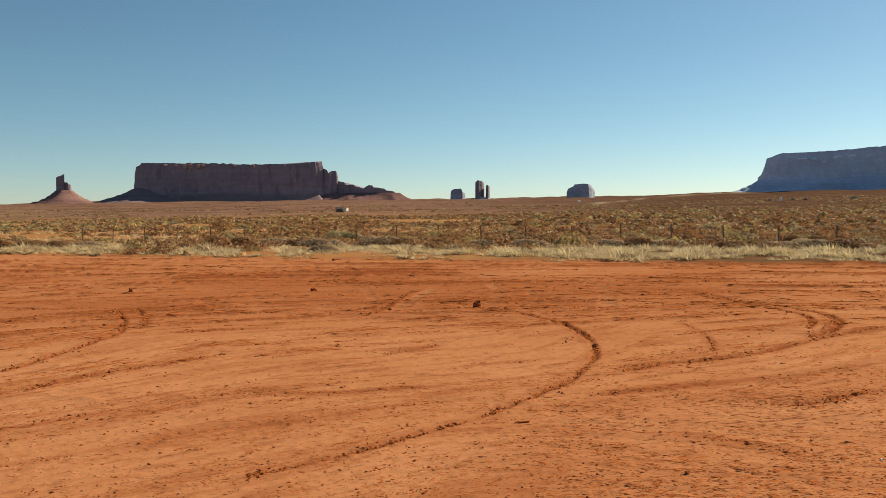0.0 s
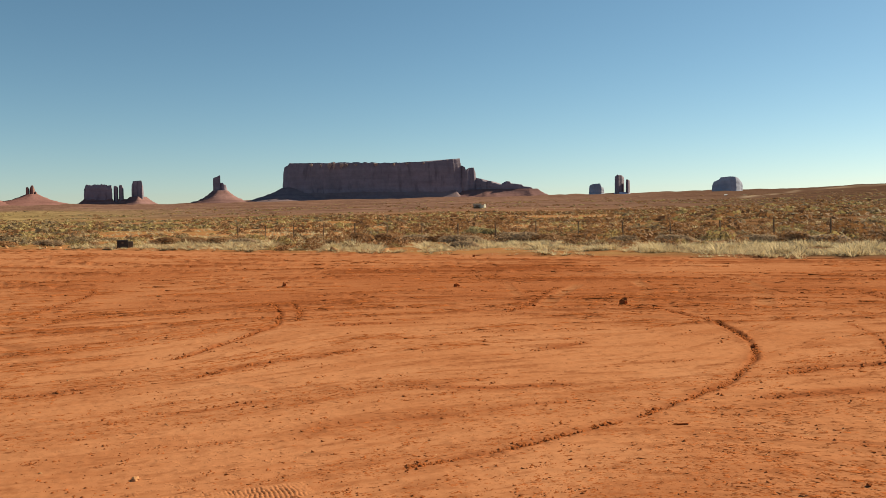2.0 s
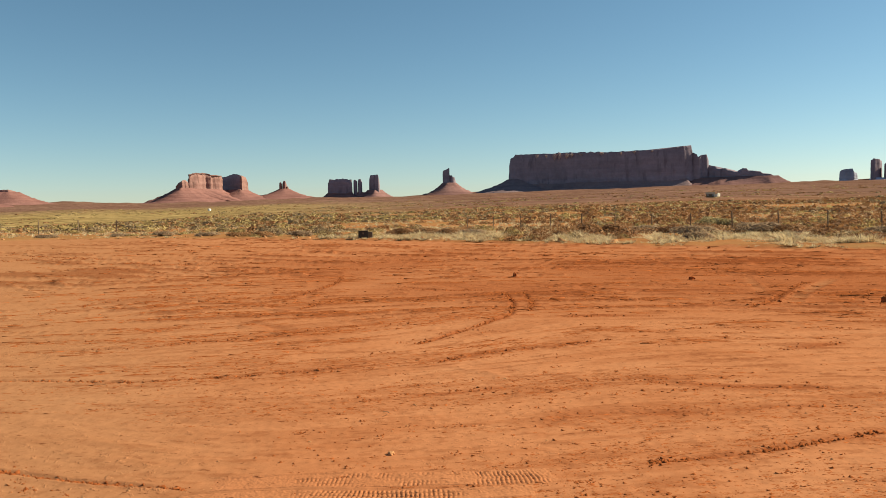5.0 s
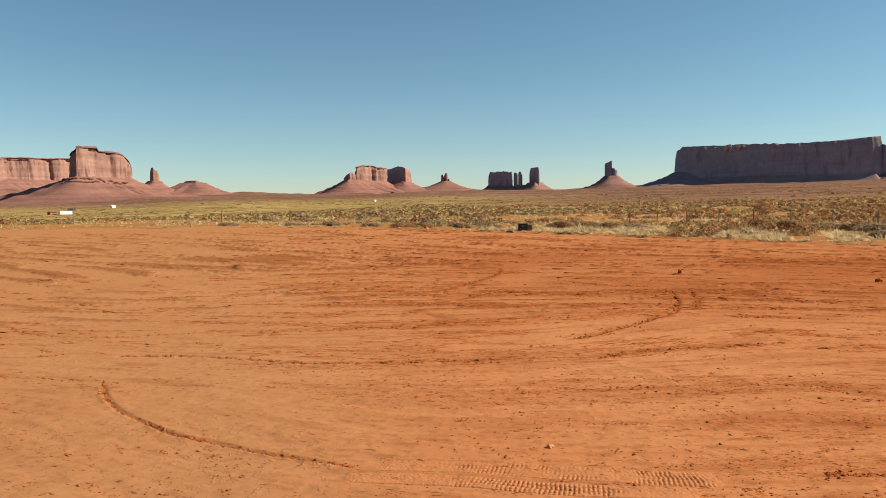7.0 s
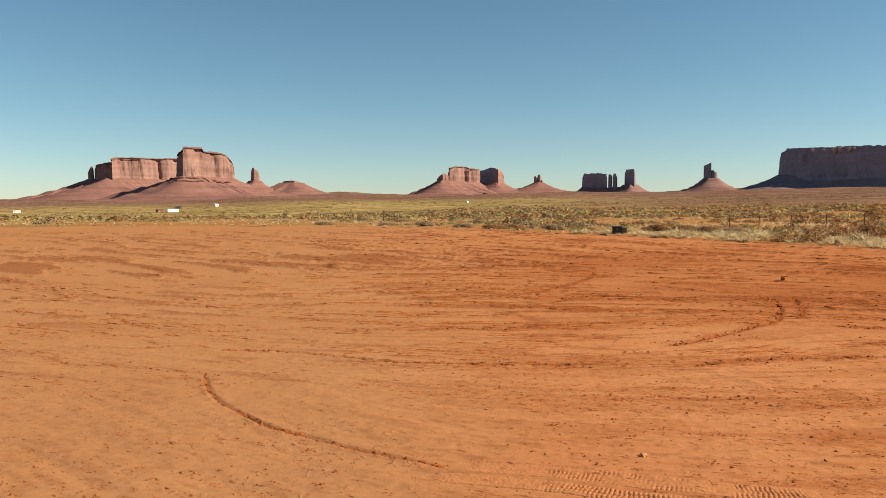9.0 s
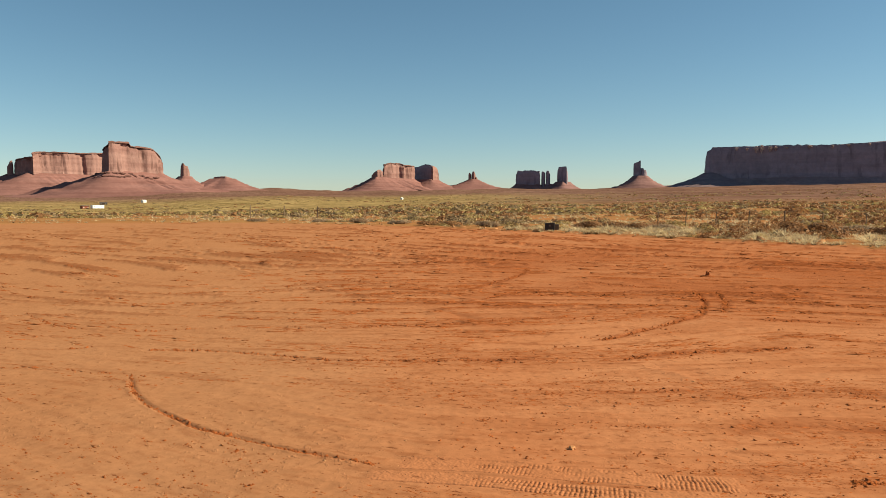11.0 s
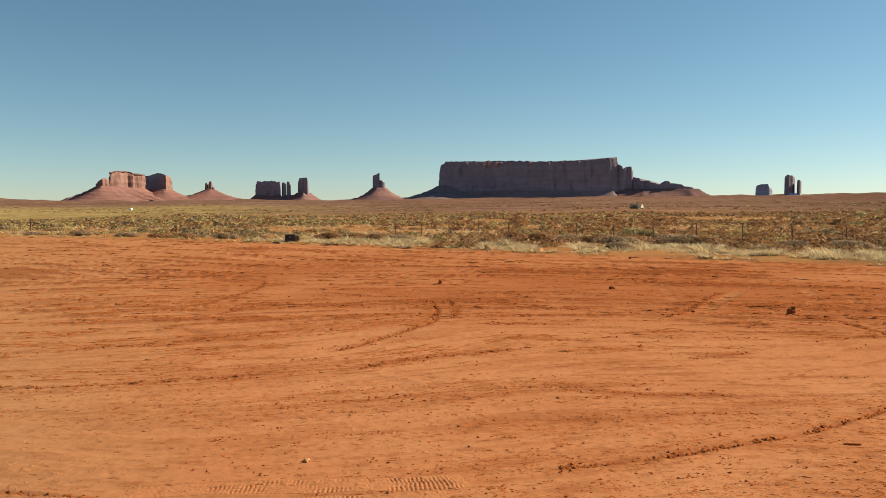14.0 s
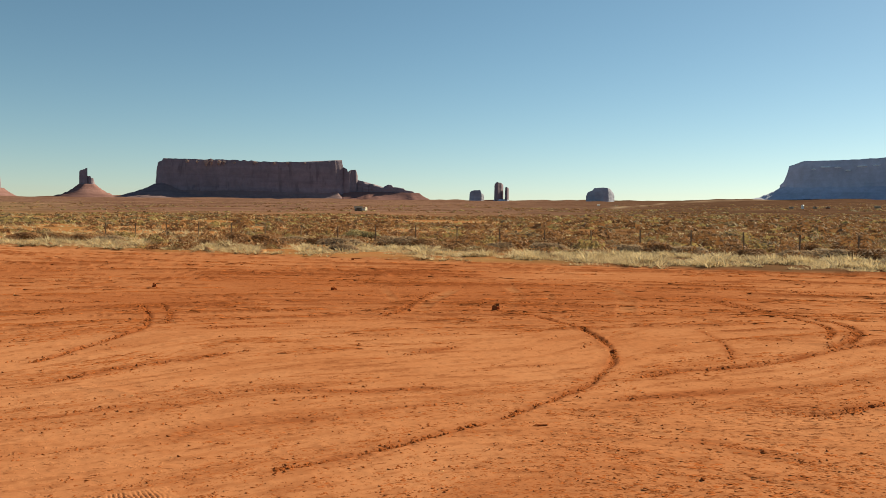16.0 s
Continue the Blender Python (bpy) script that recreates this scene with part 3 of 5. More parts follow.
def build_ground():
    az = np.concatenate([np.arange(-31.5, 75, 0.138), np.arange(75, 328, 3.0)])
    r = [0.35 + 0.18 * k for k in range(13)]
    y = 560.0
    while y > 22:                      # rows closer together where the ground lies at a low angle
        r.append(1.6 * 1430 / y)
        y -= 1.3 if y > 62 else 0.85
    while r[-1] < 4750:
        r.append(r[-1] * (1.02 if r[-1] < 700 else 1.035))
    r = np.array(r)
    A, R = np.meshgrid(np.radians(az), r)
    x, yy = -R * np.sin(A), R * np.cos(A)
    z = land(x, yy)
    s = from_edge(x, yy)
    inner = R < 75
    h, churn, dust, drawn, dash_shade, trodden = lot_relief(x[inner], yy[inner])
    full, pale, bands, shade_map, trod = (np.zeros_like(z) for _ in range(5))
    full[inner], pale[inner], bands[inner], shade_map[inner], trod[inner] = churn, dust, drawn, dash_shade, trodden
    lotmask = smooth01((0.6 - s[inner]) / 0.8)
    z[inner] += h * lotmask + (1 - lotmask) * 0.04 * fbm(x[inner] * 0.9, yy[inner] * 0.9, 3)
    rows, cols = x.shape
    verts = np.stack([x, yy, z], -1).reshape(-1, 3)
    verts = np.vstack([verts, [[0, 0, float(z[0].mean())]]])
    i = np.arange(rows - 1)[:, None] * cols
    j = np.arange(cols)[None, :]
    jn = (j + 1) % cols
    quads = np.stack([i + j, i + jn, i + cols + jn, i + cols + j], -1).reshape(-1, 4)[:, ::-1]
    hub = len(verts) - 1
    me = big_mesh("ground", verts, quads, M_GROUND, True)
    bm = bmesh.new()
    bm.from_mesh(me)
    bm.verts.ensure_lookup_table()
    for a in range(cols):
        try:
            bm.faces.new((bm.verts[hub], bm.verts[a], bm.verts[(a + 1) % cols])).smooth = True
        except ValueError:
            pass
    bm.to_mesh(me)
    bm.free()
    wob = 0.35 * fbm(x * 0.8, yy * 0.8, 3)
    # a pale dry wash on the far slope
    deg = np.degrees(A)
    course = np.interp(-deg, [10.0, 12.3, 14.5, 17.0, 20.5], np.log([950.0, 1350.0, 2200.0, 2700.0, 2900.0]))
    wash = np.exp(-((np.log(R) - course) / 0.07) ** 2) * smooth01((-9.5 - deg) / 1.0) * smooth01((21.5 + deg) / 2.0) * np.clip(0.55 + 0.5 * fbm(x * 0.01, yy * 0.01, 3), 0, 1)
    for name, values in (("wild", smooth01((s + wob) / 0.5 + 0.3)), ("churn", full), ("dust", pale), ("streak", bands), ("dash_shade", shade_map), ("trodden", trod), ("distance", smooth01((R - 110) / 420)), ("brush_shade", smooth01((5 - np.degrees(A)) / 25) + 0 * R), ("wash", wash), ("meadow", smooth01((np.degrees(A) - 22) / 22) * (np.degrees(A) < 180) * smooth01((1700 - R) / 900))):
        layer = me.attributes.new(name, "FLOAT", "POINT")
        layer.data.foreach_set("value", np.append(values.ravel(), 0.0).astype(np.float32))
    tagged(new("ground", me), "bare red earth lot with wheel tracks, then dry scrub plain", "ground", kind="structure")


build_ground()


def tread_print(shift, half, seed):
    """A pressed strip of earth with the blocks of one tyre's tread."""
    fine = glide(TREAD, 60)
    rs = np.array(fine) + np.array([0.0, shift])
    step = np.hypot(*np.diff(rs, axis=0).T)
    run = np.concatenate([[0], np.cumsum(step)])
    s = np.arange(0.0, run[-1], 0.0052)
    px, py = np.interp(s, run, rs[:, 0]), np.interp(s, run, rs[:, 1])
    tx, ty = np.gradient(px), np.gradient(py)
    t = np.hypot(tx, ty)
    q = np.linspace(-half - 0.03, half + 0.03, 52)
    S, Q = np.meshgrid(s, q, indexing="ij")
    x, y = px[:, None] + Q * (ty / t)[:, None], py[:, None] - Q * (tx / t)[:, None]
    wob = 0.006 * grid_noise(S * 9 + seed, Q * 20)
    lug = np.abs(np.mod(S + wob + 0.03 * np.abs(Q), 0.027) - 0.0135) / 0.0135
    rib = np.abs(np.mod(Q + wob + half, 0.046) - 0.023) / 0.023
    groove = np.maximum(smooth01((lug - 0.55) * 4), smooth01((rib - 0.72) * 5))
    worn = smooth01((0.30 if half > 0.1 else 0.05) + 1.2 * grid_noise(S * 2.6 + seed, Q * 5) + 0.5 * grid_noise(S * 14, Q * 14 + seed))
    ends = smooth01(np.minimum(S, run[-1] - S) / 0.25) * smooth01((half + 0.022 - np.abs(Q)) / 0.02)
    z = land(x, y) + lot_relief(x, y)[0] + ends * (0.006 - 0.006 * worn * groove) - 0.006 * (1 - ends) + 0.0015 * grid_noise(x * 90, y * 90)
    rows, cols = x.shape
    i, j = np.arange(rows - 1)[:, None] * cols, np.arange(cols - 1)[None]
    quads = np.stack([i + j, i + j + 1, i + cols + j + 1, i + cols + j], -1).reshape(-1, 4)
    me = big_mesh("tread_print", np.stack([x, y, z], -1).reshape(-1, 3), quads, M_GROUND, True)
    # shade in the tread grooves, put into the colour
    layer = me.attributes.new("dash_shade", "FLOAT", "POINT")
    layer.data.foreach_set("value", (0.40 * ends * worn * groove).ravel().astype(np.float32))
    tagged(new("tread_print", me), "clear block pattern of a tyre pressed into red dirt", "tyre track", kind="structure")


tread_print(0.0, 0.115, 3)
tread_print(-0.28, 0.075, 8)


# ---- buttes and mesas ----
def ring(corners, ref, step):
    """Corners (azimuth, distance, top angle) to an even closed line of x, y, top height."""
    pts = [(*spot(a, d), 1.6 + (d if d < ref + 110 else ref) * math.tan(radians(e))) for a, d, e in corners]
    out = []
    for p, q in zip(pts, pts[1:] + pts[:1]):
        n = max(1, int(math.dist(p[:2], q[:2]) / step))
        out += [tuple(p[k] + (q[k] - p[k]) * i / n for k in range(3)) for i in range(n)]
    return np.array(out)


def outward(line):
    t = np.roll(line[:, :2], -1, 0) - np.roll(line[:, :2], 1, 0)
    area = np.sum(line[:, 0] * np.roll(line[:, 1], -1) - np.roll(line[:, 0], -1) * line[:, 1])
    n = np.stack([t[:, 1], -t[:, 0]], 1) * (1 if area > 0 else -1)
    n /= np.linalg.norm(n, axis=1)[:, None] + 1e-9
    for _ in range(2):
        n = (np.roll(n, 1, 0) + n * 2 + np.roll(n, -1, 0))
        n /= np.linalg.norm(n, axis=1)[:, None] + 1e-9
    return n


def cliff_mesh(line, base, flute, seed, rough_top=2.0, rows=26, batter=0.05, material=None):
    """A rock wall round a closed line, with a cap, fluted and ledged."""
    n = outward(line)
    count = len(line)
    u = np.arange(count)
    top = line[:, 2] + rough_top * fbm(line[:, 0] * 0.07 + seed, line[:, 1] * 0.07, 3)
    low = np.broadcast_to(np.asarray(base, float), (count,))
    verts = []
    for k in range(rows + 1):
        f = k / rows
        z = low + (top - low) * f
        slim = 4.0 if len(line) < 90 else 1.0
        deep = fbm(line[:, 0] * 0.017 + seed, line[:, 1] * 0.017 + f * 0.15, 3)
        fine = fbm(line[:, 0] * 0.11 + seed, line[:, 1] * 0.11 + f * 1.5, 3)
        cracks = -np.abs(fbm(line[:, 0] * 0.05 - seed, line[:, 1] * 0.05 + 0.7 * f, 2)) ** 0.5
        ledge = np.sign(math.sin(f * 19 + seed)) * 0.12 + (0.5 if f < 0.12 else 0.0) + (0.0 if flute > 10 else -(0.5 if f > 0.86 else 0.0) - (0.5 if f > 0.95 else 0.0))
        if flute > 10:                 # flat walls with a few alcoves, and a sloping shoulder under the rim
            relief = -0.55 * smooth01((deep - 0.22) / 0.16) * (f < 0.9) + 0.22 * fbm(line[:, 0] * 0.045 + seed, line[:, 1] * 0.045, 2) - 0.45 * max(0.0, (f - 0.8) / 0.2)
            relief = relief - 0.34 * smooth01((0.07 - np.abs(fbm(line[:, 0] * 0.021 - seed, line[:, 1] * 0.021 + 0.22 * f, 2))) / 0.05) * smooth01(fbm(line[:, 0] * 0.006, line[:, 1] * 0.006 + seed, 2) * 3 + 0.6)
        else:
            relief = 0.6 * deep
        out = flute * relief + min(flute, 5.0) * (0.14 * fine + 0.30 * cracks) + 0.8 / slim * min(flute, 4.5) * ledge + batter / slim * (low - z)
        verts.append(np.stack([line[:, 0] + n[:, 0] * out, line[:, 1] + n[:, 1] * out, z], 1))
    rim = verts[-1]
    mid = rim.mean(0)
    for f in (0.94, 0.6, 0.2):
        inner = mid + (rim - mid) * f
        inner[:, 2] = rim[:, 2] * f + mid[2] * (1 - f) + (1 - f) * 1.5
        verts.append(inner)
    levels = len(verts)
    flat = np.concatenate(verts)
    i = (np.arange(levels - 1) * count)[:, None]
    un = (u + 1) % count
    quads = np.stack([i + u, i + un, i + count + un, i + count + u], -1).reshape(-1, 4)
    area = np.sum(line[:, 0] * np.roll(line[:, 1], -1) - np.roll(line[:, 0], -1) * line[:, 1])
    if area < 0:
        quads = quads[:, ::-1]
    return big_mesh("cliff", flat, quads, material or M_CLIFF)


def talus_mesh(line, base, spread, seed, rows=16, material=None):
    """Slopes of scree round the foot of a rock wall, down to the plain."""
    n = outward(line)
    for _ in range(6):
        n = (np.roll(n, 1, 0) + n + np.roll(n, -1, 0))
        n /= np.linalg.norm(n, axis=1)[:, None] + 1e-9
    count = len(line)
    low = np.broadcast_to(np.asarray(base, float), (count,))
    foot = land(line[:, 0] + n[:, 0] * 60, line[:, 1] + n[:, 1] * 60)
    reach = np.maximum((low - foot) * spread * 1.25, 12) * (1 + 0.22 * fbm(line[:, 0] * 0.012 + seed, line[:, 1] * 0.012, 3))
    verts = []
    for k in range(rows + 2):
        f = max(k - 1, 0) / rows
        off = reach * f - (14 if k == 0 else 4)
        x, y = line[:, 0] + n[:, 0] * off, line[:, 1] + n[:, 1] * off
        g = land(x, y) - 4
        z = g + (low + 3 - g) * (0.6 * (1 - f) ** 1.15 + 0.4 * (1 - f) ** 3)
        gully = fbm(line[:, 0] * 0.06 + seed, line[:, 1] * 0.06 + 0.3 * f, 3) * (low - foot) * 0.10 * math.sin(math.pi * min(f * 1.1, 1))
        shelf = 0.04 * (low - foot) * np.sin(z * 2 * math.pi / np.maximum((low - foot) * 0.24, 5)) * math.sin(math.pi * f)
        verts.append(np.stack([x, y, z + gully + shelf], 1))
    levels = len(verts)
    flat = np.concatenate(verts)
    u = np.arange(count)
    un = (u + 1) % count
    i = (np.arange(levels - 1) * count)[:, None]
    quads = np.stack([i + u, i + un, i + count + un, i + count + u], -1).reshape(-1, 4)
    area = np.sum(line[:, 0] * np.roll(line[:, 1], -1) - np.roll(line[:, 0], -1) * line[:, 1])
    if area > 0:
        quads = quads[:, ::-1]
    return big_mesh("talus", flat, quads, material or M_TALUS, True)


def height_at(ref, el):
    return 1.6 + ref * math.tan(radians(el))


def butte(name, label, category, ref, blocks, skirts, rock=None, scree=None):
    """A rock standing on scree: blocks (part name, corners, foot angle, flute, seed), skirts (corners, top angle, spread, seed)."""
    ob = thing(name, label, category)
    for pname, corners, foot, flute, seed, *own in blocks:
        step = 4.0 if len(corners) > 5 else 2.5
        line = ring(corners, ref, step)
        rough = 6.0 if pname == "plate" else 0.35 * min(flute, 6.0)
        if flute > 10:
            brim = line.copy()
            brim[:, :2] -= 5.0 * outward(line)
            part("caprock", cliff_mesh(brim, line[:, 2] - 4.0, 2.0, seed + 0.3, rough, 4, material=M_CAP), ob, "thin dark caprock")
        part(pname, cliff_mesh(line, height_at(ref, foot) - 6, flute, seed, rough, material=own[0] if own else rock), ob)
    for corners, top, spread, seed, *own in skirts:
        line = ring([(a, d, 0) for a, d in corners], ref, 7.0)
        part("talus", talus_mesh(line, height_at(ref, top), spread, seed, material=own[0] if own else scree), ob, "red scree slope")
    return ob


def around(corners):
    return [c[:2] for c in corners]


def clod_like(seed, size, material=None):
    """A flat uneven mound, for snow and rubble lying on ledges."""
    bm = bmesh.new()
    bmesh.ops.create_icosphere(bm, subdivisions=3, radius=1.0)
    for v in bm.verts:
        q = 1 + 0.5 * noise.noise(Vector((v.co.x * 4, v.co.y * 2, v.co.z + seed * 9)))
        v.co = Vector((v.co.x * size[0] * q, v.co.y * size[1] * q, v.co.z * size[2] * q))
    me = bpy.data.meshes.new("mound")
    bm.to_mesh(me)
    bm.free()
    me.materials.append(material or M_SNOW)
    return me


# the long dark mesa
m = [(20.88, 3230, 3.56), (20.45, 3190, 3.88), (15.0, 3120, 3.93), (13.8, 3120, 3.87), (10.4, 3130, 3.93), (8.85, 3150, 4.08), (8.28, 3178, 4.14), (8.7, 3330, 4.0), (10.5, 3560, 3.8), (20.0, 3600, 3.7)]
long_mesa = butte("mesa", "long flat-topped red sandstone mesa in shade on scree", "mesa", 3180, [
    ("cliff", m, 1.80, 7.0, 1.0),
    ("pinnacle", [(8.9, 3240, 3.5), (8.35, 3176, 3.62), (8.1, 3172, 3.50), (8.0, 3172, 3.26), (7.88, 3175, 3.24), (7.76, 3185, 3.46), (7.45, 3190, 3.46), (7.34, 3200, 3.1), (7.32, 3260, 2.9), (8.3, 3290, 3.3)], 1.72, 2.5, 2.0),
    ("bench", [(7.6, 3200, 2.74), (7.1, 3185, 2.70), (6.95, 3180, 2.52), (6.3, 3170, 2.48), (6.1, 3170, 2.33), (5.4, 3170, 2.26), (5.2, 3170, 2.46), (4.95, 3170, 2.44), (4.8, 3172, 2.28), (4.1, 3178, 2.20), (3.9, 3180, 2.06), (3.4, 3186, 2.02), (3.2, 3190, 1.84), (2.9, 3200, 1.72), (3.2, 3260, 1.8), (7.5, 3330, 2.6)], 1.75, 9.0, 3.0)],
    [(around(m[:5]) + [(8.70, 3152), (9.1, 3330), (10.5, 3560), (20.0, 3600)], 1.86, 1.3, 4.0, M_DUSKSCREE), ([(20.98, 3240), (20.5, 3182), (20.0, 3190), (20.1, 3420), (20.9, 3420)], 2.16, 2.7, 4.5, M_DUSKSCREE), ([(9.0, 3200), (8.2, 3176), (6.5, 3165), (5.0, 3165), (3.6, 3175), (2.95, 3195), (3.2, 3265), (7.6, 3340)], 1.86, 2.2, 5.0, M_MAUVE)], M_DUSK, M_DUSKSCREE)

# rubble in a paler pink than the mesa wall
M_PALE_RUBBLE = plain("pale_pink_rubble", (0.50, 0.35, 0.315), 0.95, 0, 0.35, 0.12)


def fan_mesh(wide, tall, seed):
    """Rubble hanging from a ledge: broad above, running out to a point below."""
    bm = bmesh.new()
    bmesh.ops.create_icosphere(bm, subdivisions=4, radius=1.0)
    for v in bm.verts:
        f = (v.co.z + 1) / 2
        q = 1 + 0.7 * noise.noise(Vector((v.co.x * 2.5 + seed * 7, v.co.z * 2.2, v.co.y))) + 0.7 * noise.noise(Vector((v.co.x * 6, v.co.z * 4, seed)))
        v.co = Vector((v.co.x * wide * q * (0.25 + 0.75 * f ** 1.4), v.co.y * (2.0 + 3.5 * f) * q, v.co.z * tall * (0.8 + 0.2 * q)))
    me = bpy.data.meshes.new("ledge_scree")
    bm.to_mesh(me)
    bm.free()
    me.materials.append(M_PALE_RUBBLE)
    return me


for k, (a, e, wide, tall) in enumerate(((18.85, 3.76, 7, 5), (18.2, 3.74, 5, 4), (17.62, 3.70, 9, 10), (17.30, 3.72, 6, 12), (16.78, 3.72, 8, 8), (16.45, 3.75, 6, 6), (15.75, 3.76, 9, 5), (15.05, 3.72, 5, 8), (14.4, 3.78, 8, 4), (13.1, 3.76, 5, 5), (12.2, 3.80, 6, 3), (11.0, 3.82, 5, 3))):
    sx, sy = spot(a, 3140 if a > 15 else 3119)
    ledge = part("ledge_scree", fan_mesh(1.35 * wide, 1.25 * tall, k + 20), long_mesa, "pale pink rubble hanging from a high ledge")
    ledge.location = (sx, sy, height_at(3138, e - 0.04))
    ledge.rotation_euler = (0, 0, radians(a))

# the wide mesa with snow on its ledges
m = [(-21.2, 3100, 2.75), (-21.4, 3060, 2.85), (-21.62, 3020, 3.8), (-22.55, 2990, 4.14), (-25.9, 2960, 4.2), (-28.7, 2950, 4.38), (-34.0, 2950, 4.5), (-44.0, 3000, 4.6), (-44.0, 3600, 4.3), (-24.0, 3600, 3.9)]
wide_mesa = butte("mesa", "broad shaded mesa with snow streaks on its ledges", "mesa", 2990, [("cliff", m, 2.45, 3.5, 6.0)], [(around(m), 2.5, 2.2, 7.0)], M_HAZE_BLUE, M_HAZE_BLUE)

for k, (a, e, wide) in enumerate(((-23.9, 3.74, 0.55), (-24.6, 3.70, 0.35), (-26.0, 3.76, 0.6), (-26.8, 3.80, 0.5), (-27.6, 3.78, 0.45), (-25.2, 3.50, 0.3), (-28.6, 3.82, 0.6), (-23.2, 3.60, 0.25))):
    sx, sy = spot(a, 2962)
    drift = part("snow_drift", clod_like(k, (1480 * math.tan(radians(wide)), 6.0, 2.6)), wide_mesa, "thin snow on a shaded ledge")
    drift.location = (sx, sy, height_at(2962, e))
    drift.rotation_euler = (0, 0, radians(a))

# far rocks ahead
b = [(-0.52, 4250, 2.0), (-0.6, 4200, 2.08), (-0.86, 4190, 2.16), (-1.33, 4190, 2.16), (-1.42, 4195, 1.98), (-1.6, 4220, 1.86), (-1.5, 4330, 1.9), (-0.7, 4330, 2.0)]
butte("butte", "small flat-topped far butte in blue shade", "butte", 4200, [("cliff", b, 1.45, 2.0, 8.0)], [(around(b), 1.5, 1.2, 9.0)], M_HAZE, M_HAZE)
b1 = [(-2.26, 4150, 2.62), (-2.30, 4110, 2.70), (-2.46, 4100, 2.77), (-2.60, 4105, 2.72), (-2.84, 4130, 2.70), (-2.93, 4160, 2.60), (-2.92, 4220, 2.55), (-2.3, 4220, 2.6)]
b2 = [(-3.03, 4140, 2.34), (-3.08, 4115, 2.42), (-3.22, 4120, 2.40), (-3.32, 4145, 2.32), (-3.30, 4175, 2.3), (-3.05, 4175, 2.3)]
butte("butte", "split tower butte with one thin side pillar", "butte", 4130, [("tower", b1, 1.45, 5.0, 10.0, M_DUSK), ("pillar", b2, 1.45, 1.2, 11.0, M_DUSK)], [([(-2.25, 4150), (-2.6, 4105), (-3.3, 4130), (-3.2, 4200), (-2.4, 4230)], 1.5, 1.2, 12.0)], M_HAZE_BLUE, M_HAZE_BLUE)
b = [(-8.66, 4080, 2.03), (-8.72, 4000, 2.10), (-9.04, 3960, 2.22), (-9.2, 3950, 2.38), (-9.9, 3940, 2.42), (-10.22, 3960, 2.40), (-10.46, 4000, 2.26), (-10.62, 4060, 2.0), (-10.3, 4200, 2.2), (-8.9, 4200, 2.1)]
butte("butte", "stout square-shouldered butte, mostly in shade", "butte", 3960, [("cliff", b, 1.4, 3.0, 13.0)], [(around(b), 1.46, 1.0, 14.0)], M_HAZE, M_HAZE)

# the single spire
s1 = [(25.52, 3745, 2.84), (25.46, 3735, 2.90), (25.30, 3720, 2.93), (25.20, 3710, 2.99), (25.12, 3702, 3.05), (25.00, 3690, 3.05), (24.98, 3712, 3.0), (25.02, 3760, 2.95), (25.45, 3765, 2.88)]
s2 = [(25.10, 3700, 2.56), (24.84, 3684, 2.55), (24.78, 3684, 2.44), (24.62, 3690, 2.40), (24.54, 3710, 2.1), (24.6, 3750, 2.2), (25.05, 3750, 2.5)]
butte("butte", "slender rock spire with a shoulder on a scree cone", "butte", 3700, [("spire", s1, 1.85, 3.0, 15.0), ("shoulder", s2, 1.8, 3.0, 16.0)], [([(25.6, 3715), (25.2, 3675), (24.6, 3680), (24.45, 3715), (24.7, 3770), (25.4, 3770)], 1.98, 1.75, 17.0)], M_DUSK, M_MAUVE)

# plate, needles and block
p1 = [(33.62, 4300, 2.38), (33.45, 4285, 2.44), (33.2, 4265, 2.38), (32.85, 4240, 2.47), (32.4, 4210, 2.42), (32.0, 4185, 2.37), (31.84, 4180, 2.28), (31.95, 4300, 2.2), (33.4, 4340, 2.3)]
p2 = [(31.79, 4205, 2.30), (31.72, 4185, 2.38), (31.56, 4185, 2.34), (31.49, 4205, 2.25), (31.62, 4240, 2.2)]
p3 = [(31.48, 4205, 2.30), (31.42, 4185, 2.44), (31.24, 4185, 2.40), (31.15, 4205, 2.2), (31.28, 4240, 2.2)]
p4 = [(30.70, 4220, 2.4), (30.64, 4200, 2.66), (30.35, 4175, 2.70), (30.06, 4148, 2.71), (29.98, 4150, 2.5), (29.90, 4200, 2.2), (30.1, 4270, 2.4), (30.6, 4270, 2.5)]
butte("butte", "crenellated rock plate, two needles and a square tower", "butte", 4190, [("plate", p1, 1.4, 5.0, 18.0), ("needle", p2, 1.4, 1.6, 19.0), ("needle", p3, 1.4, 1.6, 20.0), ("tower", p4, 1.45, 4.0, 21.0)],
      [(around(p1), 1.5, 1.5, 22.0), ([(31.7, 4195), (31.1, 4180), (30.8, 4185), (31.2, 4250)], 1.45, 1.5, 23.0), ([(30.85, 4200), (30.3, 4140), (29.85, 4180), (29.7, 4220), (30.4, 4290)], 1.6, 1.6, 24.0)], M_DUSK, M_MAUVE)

# small twin spires
q1 = [(36.91, 4110, 2.20), (36.85, 4095, 2.30), (36.74, 4095, 2.26), (36.67, 4110, 2.12), (36.78, 4135, 2.12)]
q2 = [(36.68, 4110, 2.17), (36.60, 4095, 2.36), (36.47, 4095, 2.38), (36.38, 4115, 2.12), (36.5, 4140, 2.12)]
q3 = [(36.44, 4110, 1.94), (36.34, 4100, 2.00), (36.25, 4110, 1.88), (36.3, 4140, 1.88)]
